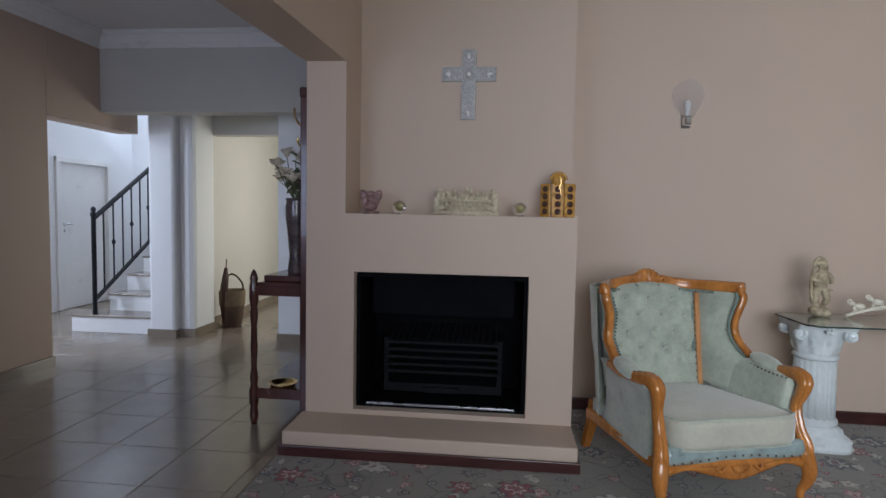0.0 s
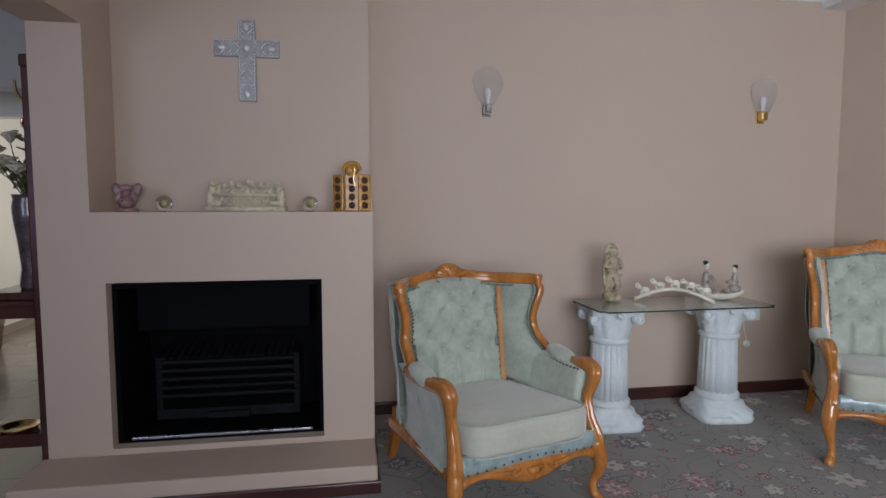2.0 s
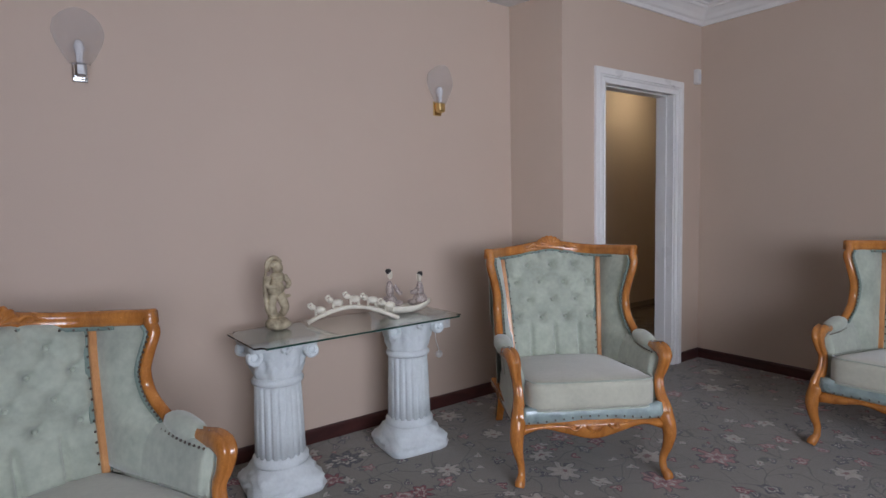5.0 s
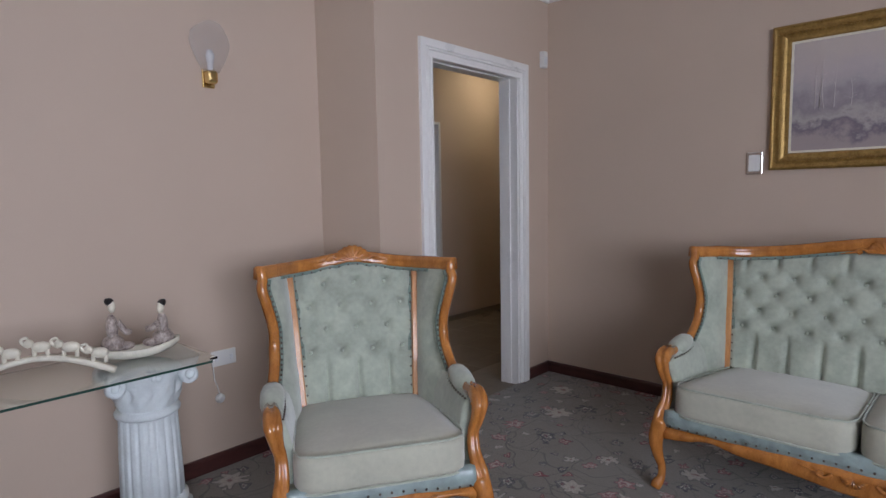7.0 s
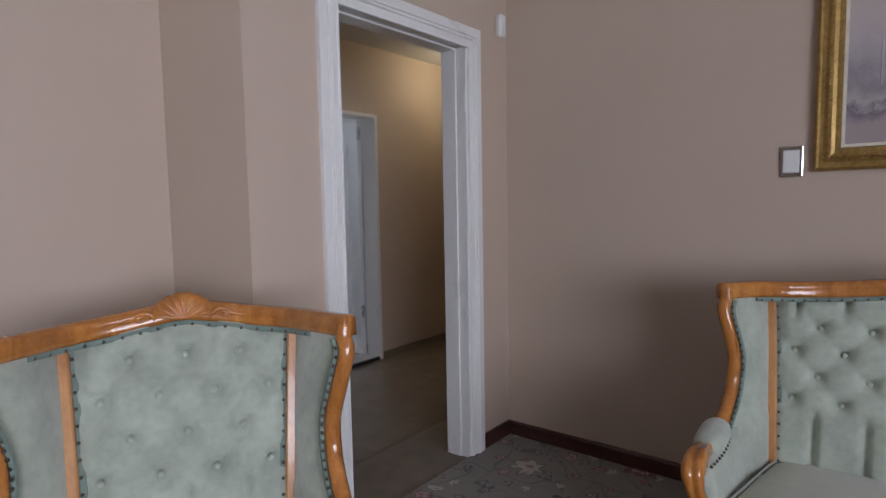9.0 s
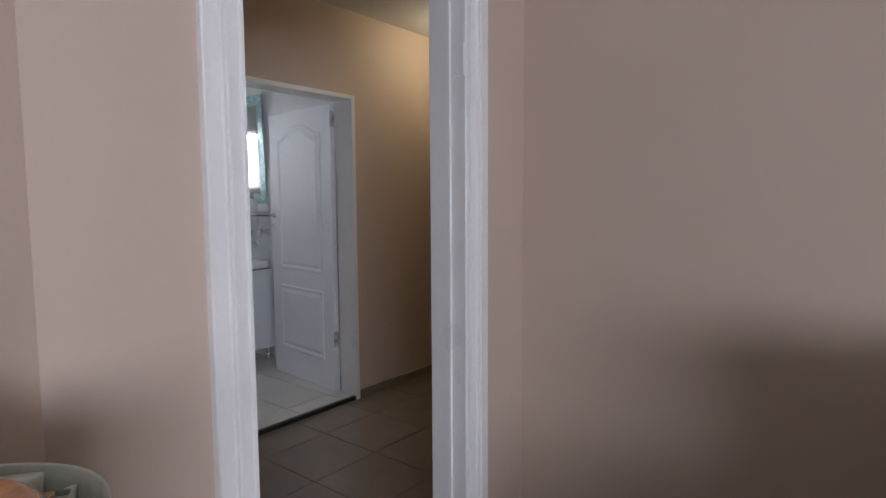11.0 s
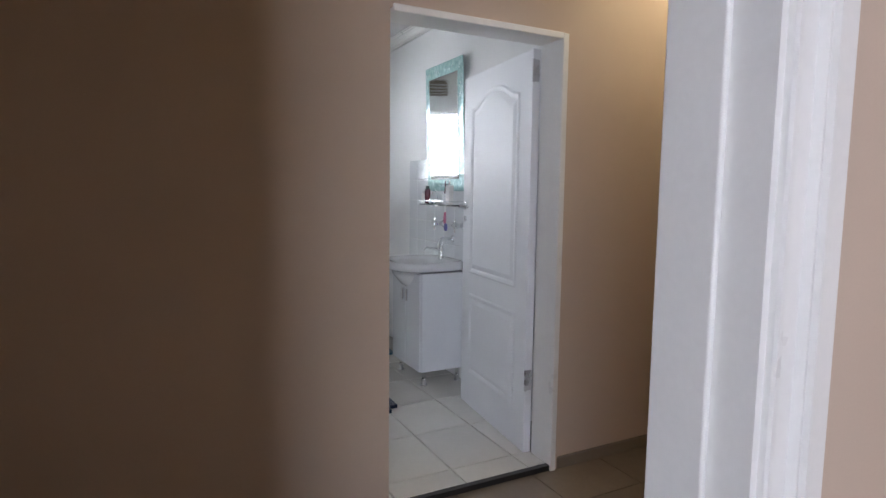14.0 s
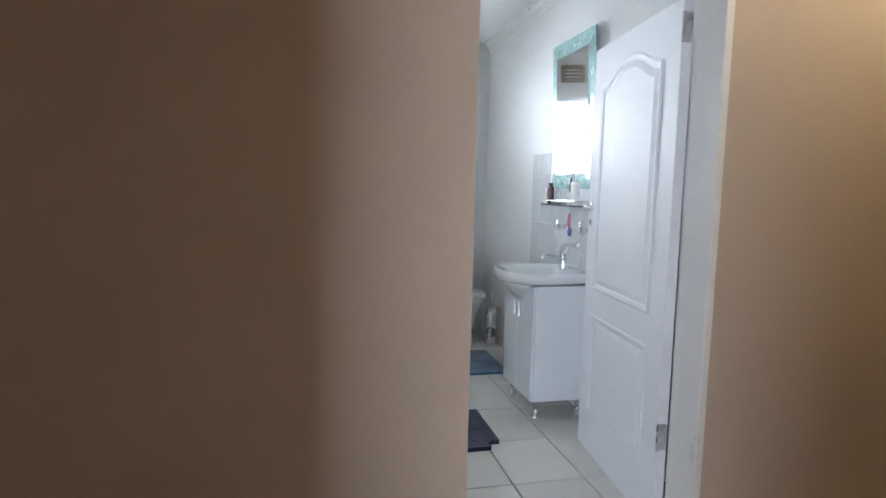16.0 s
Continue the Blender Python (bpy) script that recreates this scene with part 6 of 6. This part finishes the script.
part("glass_border", boxes((-mw, mw, -0.008, 0.0, 0, mh), bev=0.002), TEALGLASS, mi, "etched teal glass border")
part("mirror_plate", box(-mw + 0.065, mw - 0.065, -0.014, -0.009, 0.09, mh - 0.095, bev=0.003), MIRROR, mi)
for z in (0.082, mh - 0.096):
    part("bevel_strip", boxes((-mw + 0.060, mw - 0.060, -0.0125, -0.0085, z, z + 0.008)), CHROME, mi)
random.seed(31)
sw_l = []
for k in range(46):
    side = k % 4
    x = random.uniform(-mw + 0.02, mw - 0.02) if side < 2 else (random.choice((-1, 1)) * (mw - 0.033 + random.uniform(-0.015, 0.015)))
    z = (0.035 if side == 0 else mh - 0.045) + random.uniform(-0.02, 0.02) if side < 2 else random.uniform(0.05, mh - 0.05)
    a = random.uniform(0, 6.3)
    sw_l.append(sweep([(x + 0.022 * q * math.cos(a + 3 * q), -0.0085, z + 0.022 * q * math.sin(a + 3 * q), 1 - 0.5 * q) for q in (0.1, 0.3, 0.5, 0.75, 1.0)], ring(0.0028, 0.0015, 5), 2))
o = part("etched_scrolls", merge(*sw_l), mat("frosted_etching", (0.75, 0.86, 0.84), 0.4, 0, 20, 0.1, 0), mi, "frosted scroll etching")
o["kind"] = "stuff"
sh_ = thing("glass_shelf", pose(vx, 3.40, 1.185, 0, 0, -90), "glass shelf on chrome brackets below the mirror", "shelf")
part("shelf_glass", box(-0.25, 0.25, -0.125, -0.008, 0.0, 0.008, bev=0.002), PANE, sh_)
part("guard_rail", sweep([(-0.25, -0.01, 0.03), (-0.25, -0.12, 0.03), (0.25, -0.12, 0.03), (0.25, -0.01, 0.03)], ring(0.004, None, 6), 1), CHROME, sh_)
for s in (-1, 1):
    part("bracket", boxes((s * 0.22 - 0.012, s * 0.22 + 0.012, -0.05, 0.0, -0.012, 0.0), bev=0.003), CHROME, sh_)
SZ = 1.1935
for y, w, h, m_, nm, lb in ((3.30, 0.055, 0.13, PLASTW, "soap_dispenser", "white plastic soap dispenser with a pump"), (3.385, 0.04, 0.075, CERAMIC, "toothbrush_cup", "small white ceramic cup"), (3.64, 0.045, 0.105, SOAP, "lotion_bottle", "dark red lotion bottle"), (3.69, 0.05, 0.07, PLASTW, "cream_tub", "small white cream tub")):
    b_ = thing(nm, pose(vx - 0.065, y, SZ, 0, 0, -90), lb, "toiletry", "toiletries on the shelf")
    part("container", boxes((-w / 2, w / 2, -w * 0.35, w * 0.35, 0, h), bev=0.008), m_, b_)
    if nm == "soap_dispenser":
        part("pump", merge(lathe([(0.012, h), (0.012, h + 0.015), (0.004, h + 0.018), (0.004, h + 0.04)], 12), sweep([(0, 0, h + 0.04), (0, -0.035, h + 0.036)], ring(0.005, None, 6), 1)), CHROME, b_)
    elif nm != "toothbrush_cup":
        part("cap", lathe([(0.014, h), (0.014, h + 0.022), (0.0001, h + 0.023)], 14), BLACKP if nm == "lotion_bottle" else CHROME, b_)
    else:
        part("toothbrush", sweep([(0.005, 0, 0.01), (0.02, 0.005, 0.16)], ring(0.004, None, 6), 1), SOAP, b_)
hc = thing("hanging_brush", pose(vx - 0.045, 3.40, 1.185, 0, 0, -90), "pink and blue plastic back brush hanging below the shelf", "brush")
part("cord", sweep([(0, 0, 0.0), (0.004, 0, -0.03), (0, 0, -0.05)], ring(0.002, None, 5), 3), PLASTW, hc)
part("grip", sweep([(0, 0, -0.045, 0.8), (0.004, -0.004, -0.09, 1), (0.0, 0, -0.13, 0.9)], ring(0.010, 0.007, 8), 4), mat("pink_plastic", (0.55, 0.16, 0.26), 0.3, 0, 8, 0.1, 0), hc, "pink grip", True)
part("bristle_head", pillow(0.012, 0, -0.150, 0.030, 0.022, 0.055, 3.0, 0, 14, 8), mat("blue_violet_plastic", (0.16, 0.15, 0.38), 0.35, 0, 8, 0.1, 0), hc, "blue-violet head", True)
rg = thing("glass_soap_dish", pose(vx - 0.07, 3.52, SZ, 0, 0, -90), "round chrome wire soap dish", "soap dish")
part("wire_hoop", sweep([(0.045 * math.cos(a), 0, 0.045 + 0.045 * math.sin(a)) for a in [6.2832 * k / 16 for k in range(17)]], ring(0.0035, None, 6), 1), CHROME, rg)
part("dish", lathe([(0.03, 0), (0.045, 0.012), (0.04, 0.012), (0.0001, 0.004)], 18), CHROME, rg)
to = thing("toilet", pose(5.30, 5.19, 0.008), "white ceramic toilet with a closed seat lid", "toilet")
part("bowl", lathe([(0.11, 0), (0.12, 0.02), (0.10, 0.12), (0.13, 0.26), (0.185, 0.36), (0.19, 0.395), (0.0001, 0.40)], 30, (0, -0.45, 0), lambda a, z: 1.0 + 0.22 * max(0, -math.sin(a)) ** 2), CERAMIC, to, smooth=True)
part("seat_lid", lathe([(0.195, 0.40), (0.200, 0.41), (0.200, 0.43), (0.185, 0.442), (0.0001, 0.444)], 30, (0, -0.45, 0), lambda a, z: 1.0 + 0.24 * max(0, -math.sin(a)) ** 2), PLASTW, to, smooth=True)
part("pedestal_back", boxes((-0.10, 0.10, -0.30, -0.02, 0, 0.38), bev=0.02), CERAMIC, to)
part("cistern", boxes((-0.20, 0.20, -0.19, -0.004, 0.42, 0.78), bev=0.025), CERAMIC, to)
part("cistern_lid", boxes((-0.21, 0.21, -0.20, -0.002, 0.78, 0.81), bev=0.01), CERAMIC, to)
part("flush_button", lathe([(0.02, 0.81), (0.02, 0.818), (0.0001, 0.819)], 14, (0, -0.1, 0)), CHROME, to)
tb = thing("toilet_brush", pose(5.565, 4.74, 0.008), "brushed steel toilet brush holder", "toilet brush")
part("holder", lathe([(0.052, 0), (0.052, 0.006), (0.047, 0.012), (0.047, 0.30), (0.042, 0.305), (0.012, 0.308)], 22), STEEL, tb, smooth=True)
part("handle", lathe([(0.008, 0.30), (0.008, 0.40), (0.012, 0.41), (0.0001, 0.42)], 12), STEEL, tb, smooth=True)
tm = tagged(part("toilet_mat", box(4.80, 5.45, 3.93, 4.48, 0.009, 0.026, bev=0.006), BLUEMAT), "blue and navy patterned toilet mat on the tiles", "bath mat")
bm = box(4.30, 5.03, 2.83, 3.36, 0.009, 0.030, bev=0.0)
bmesh.ops.bevel(bm, geom=[e for e in bm.edges if abs(e.verts[0].co.z - e.verts[1].co.z) > 0.001], offset=0.06, segments=5, affect="EDGES")
tagged(part("bath_mat", bm, NAVY), "dark navy bath mat with rounded corners", "bath mat")
bl = thing("venetian_blind", pose(4.61, 5.25, 1.35), "white venetian blind in the bathroom window", "blind")
part("headrail", box(-0.40, 0.40, -0.025, 0.015, 0.64, 0.675, bev=0.003), BLIND, bl)
for k in range(15):
    part("slat", moved(solid(-0.40, 0.40, -0.02, 0.02, -0.0012, 0.0012), pose(0, -0.005, 0.03 + 0.041 * k, -52, 0, 0)), BLIND, bl)
for x in (-0.3, 0.3):
    part("cord", lathe([(0.0015, 0.0), (0.0015, 0.64)], 5, (x, -0.005, 0)), BLIND, bl)
ve = thing("wall_vent", pose(4.75, 5.2, 2.27), "cream louvred air vent high on the wall", "vent")
part("vent_frame", boxes((-0.11, 0.11, -0.012, 0, -0.075, -0.06), (-0.11, 0.11, -0.012, 0, 0.06, 0.075), (-0.11, -0.095, -0.012, 0, -0.06, 0.06), (0.095, 0.11, -0.012, 0, -0.06, 0.06)), RUSH, ve)
for k in range(4):
    part("vent_slat", boxes((-0.095, 0.095, -0.010, -0.002, -0.05 + 0.03 * k, -0.035 + 0.03 * k)), RUSH, ve)

# ---------------------------------------------------------------- tiles
def tile_mesh(name, w, h, t, material):
    b = 0.0025
    V = [(-w, -h, 0), (w, -h, 0), (w, h, 0), (-w, h, 0), (-w, -h, t - b), (w, -h, t - b), (w, h, t - b), (-w, h, t - b), (-w + b, -h + b, t), (w - b, -h + b, t), (w - b, h - b, t), (-w + b, h - b, t)]
    F = [(3, 2, 1, 0), (8, 9, 10, 11)] + [(i, (i + 1) % 4, 4 + (i + 1) % 4, 4 + i) for i in range(4)] + [(4 + i, 4 + (i + 1) % 4, 8 + (i + 1) % 4, 8 + i) for i in range(4)]
    return mesh_of(name, V, F, material)


def lay(parent, x0, x1, y0, y1, px, py, gap, z, t, material, ox=0.0, oy=0.0, keep=None):
    cache = {}
    random.seed(3)
    i0, j0 = math.floor((x0 - ox) / px), math.floor((y0 - oy) / py)
    for i in range(i0, math.ceil((x1 - ox) / px)):
        for j in range(j0, math.ceil((y1 - oy) / py)):
            a0, a1 = max(x0, ox + i * px + gap / 2), min(x1, ox + (i + 1) * px - gap / 2)
            b0, b1 = max(y0, oy + j * py + gap / 2), min(y1, oy + (j + 1) * py - gap / 2)
            if a1 - a0 < 0.015 or b1 - b0 < 0.015 or (keep and not keep((a0 + a1) / 2, (b0 + b1) / 2)):
                continue
            key = (round(a1 - a0, 3), round(b1 - b0, 3))
            if key not in cache:
                cache[key] = tile_mesh("tile", key[0] / 2, key[1] / 2, t, material)
            ob = new("tile", cache[key])
            ob.parent = parent
            ob.matrix_local = pose((a0 + a1) / 2, (b0 + b1) / 2, z + random.uniform(-0.0004, 0.0004), random.uniform(-0.05, 0.05), random.uniform(-0.05, 0.05), 0)


FL = bpy.data.objects
lay(FL["floor_bathroom"], 3.9, 5.64, 1.952, 5.2, 0.3315, 0.415, 0.005, 0.0, 0.009, BATHTILE, 4.964, 2.088)
lay(FL["floor_passage"], 2.9, 7.5, 0.255, 1.927, 0.40, 0.40, 0.003, -0.024, 0.007, HALLTILE, 0.1, 0.05, lambda x, y: 3.2 < x < 6.9)
lay(FL["floor_hall"], -5.6, -1.485, -2.6, 5.05, 0.40, 0.40, 0.0015, -0.006, 0.007, HALLTILE, 0.05, 0.1, lambda x, y: (x > -3.8 and y < 2.4) or (-3.6 < x and y > 2.4) or (x <= -3.8 and 0.7 < y < 3.3))
# glazed wall tiles round the basin
wt_ = bpy.data.objects["wall_bathroom_east"]
tm_ = {}
for i in range(9):
    for j in range(10):
        y, z = 2.80 + 0.152 * i, 0.076 + 0.152 * j
        if 0.8 < z and 2.85 < y:
            ob = new("tile", tm_.setdefault("t", tile_mesh("tile", 0.0745, 0.0745, 0.007, WALLTILE)))
            ob.parent = wt_
            ob.matrix_local = pose(5.64, y, z, 0, -90, 0)
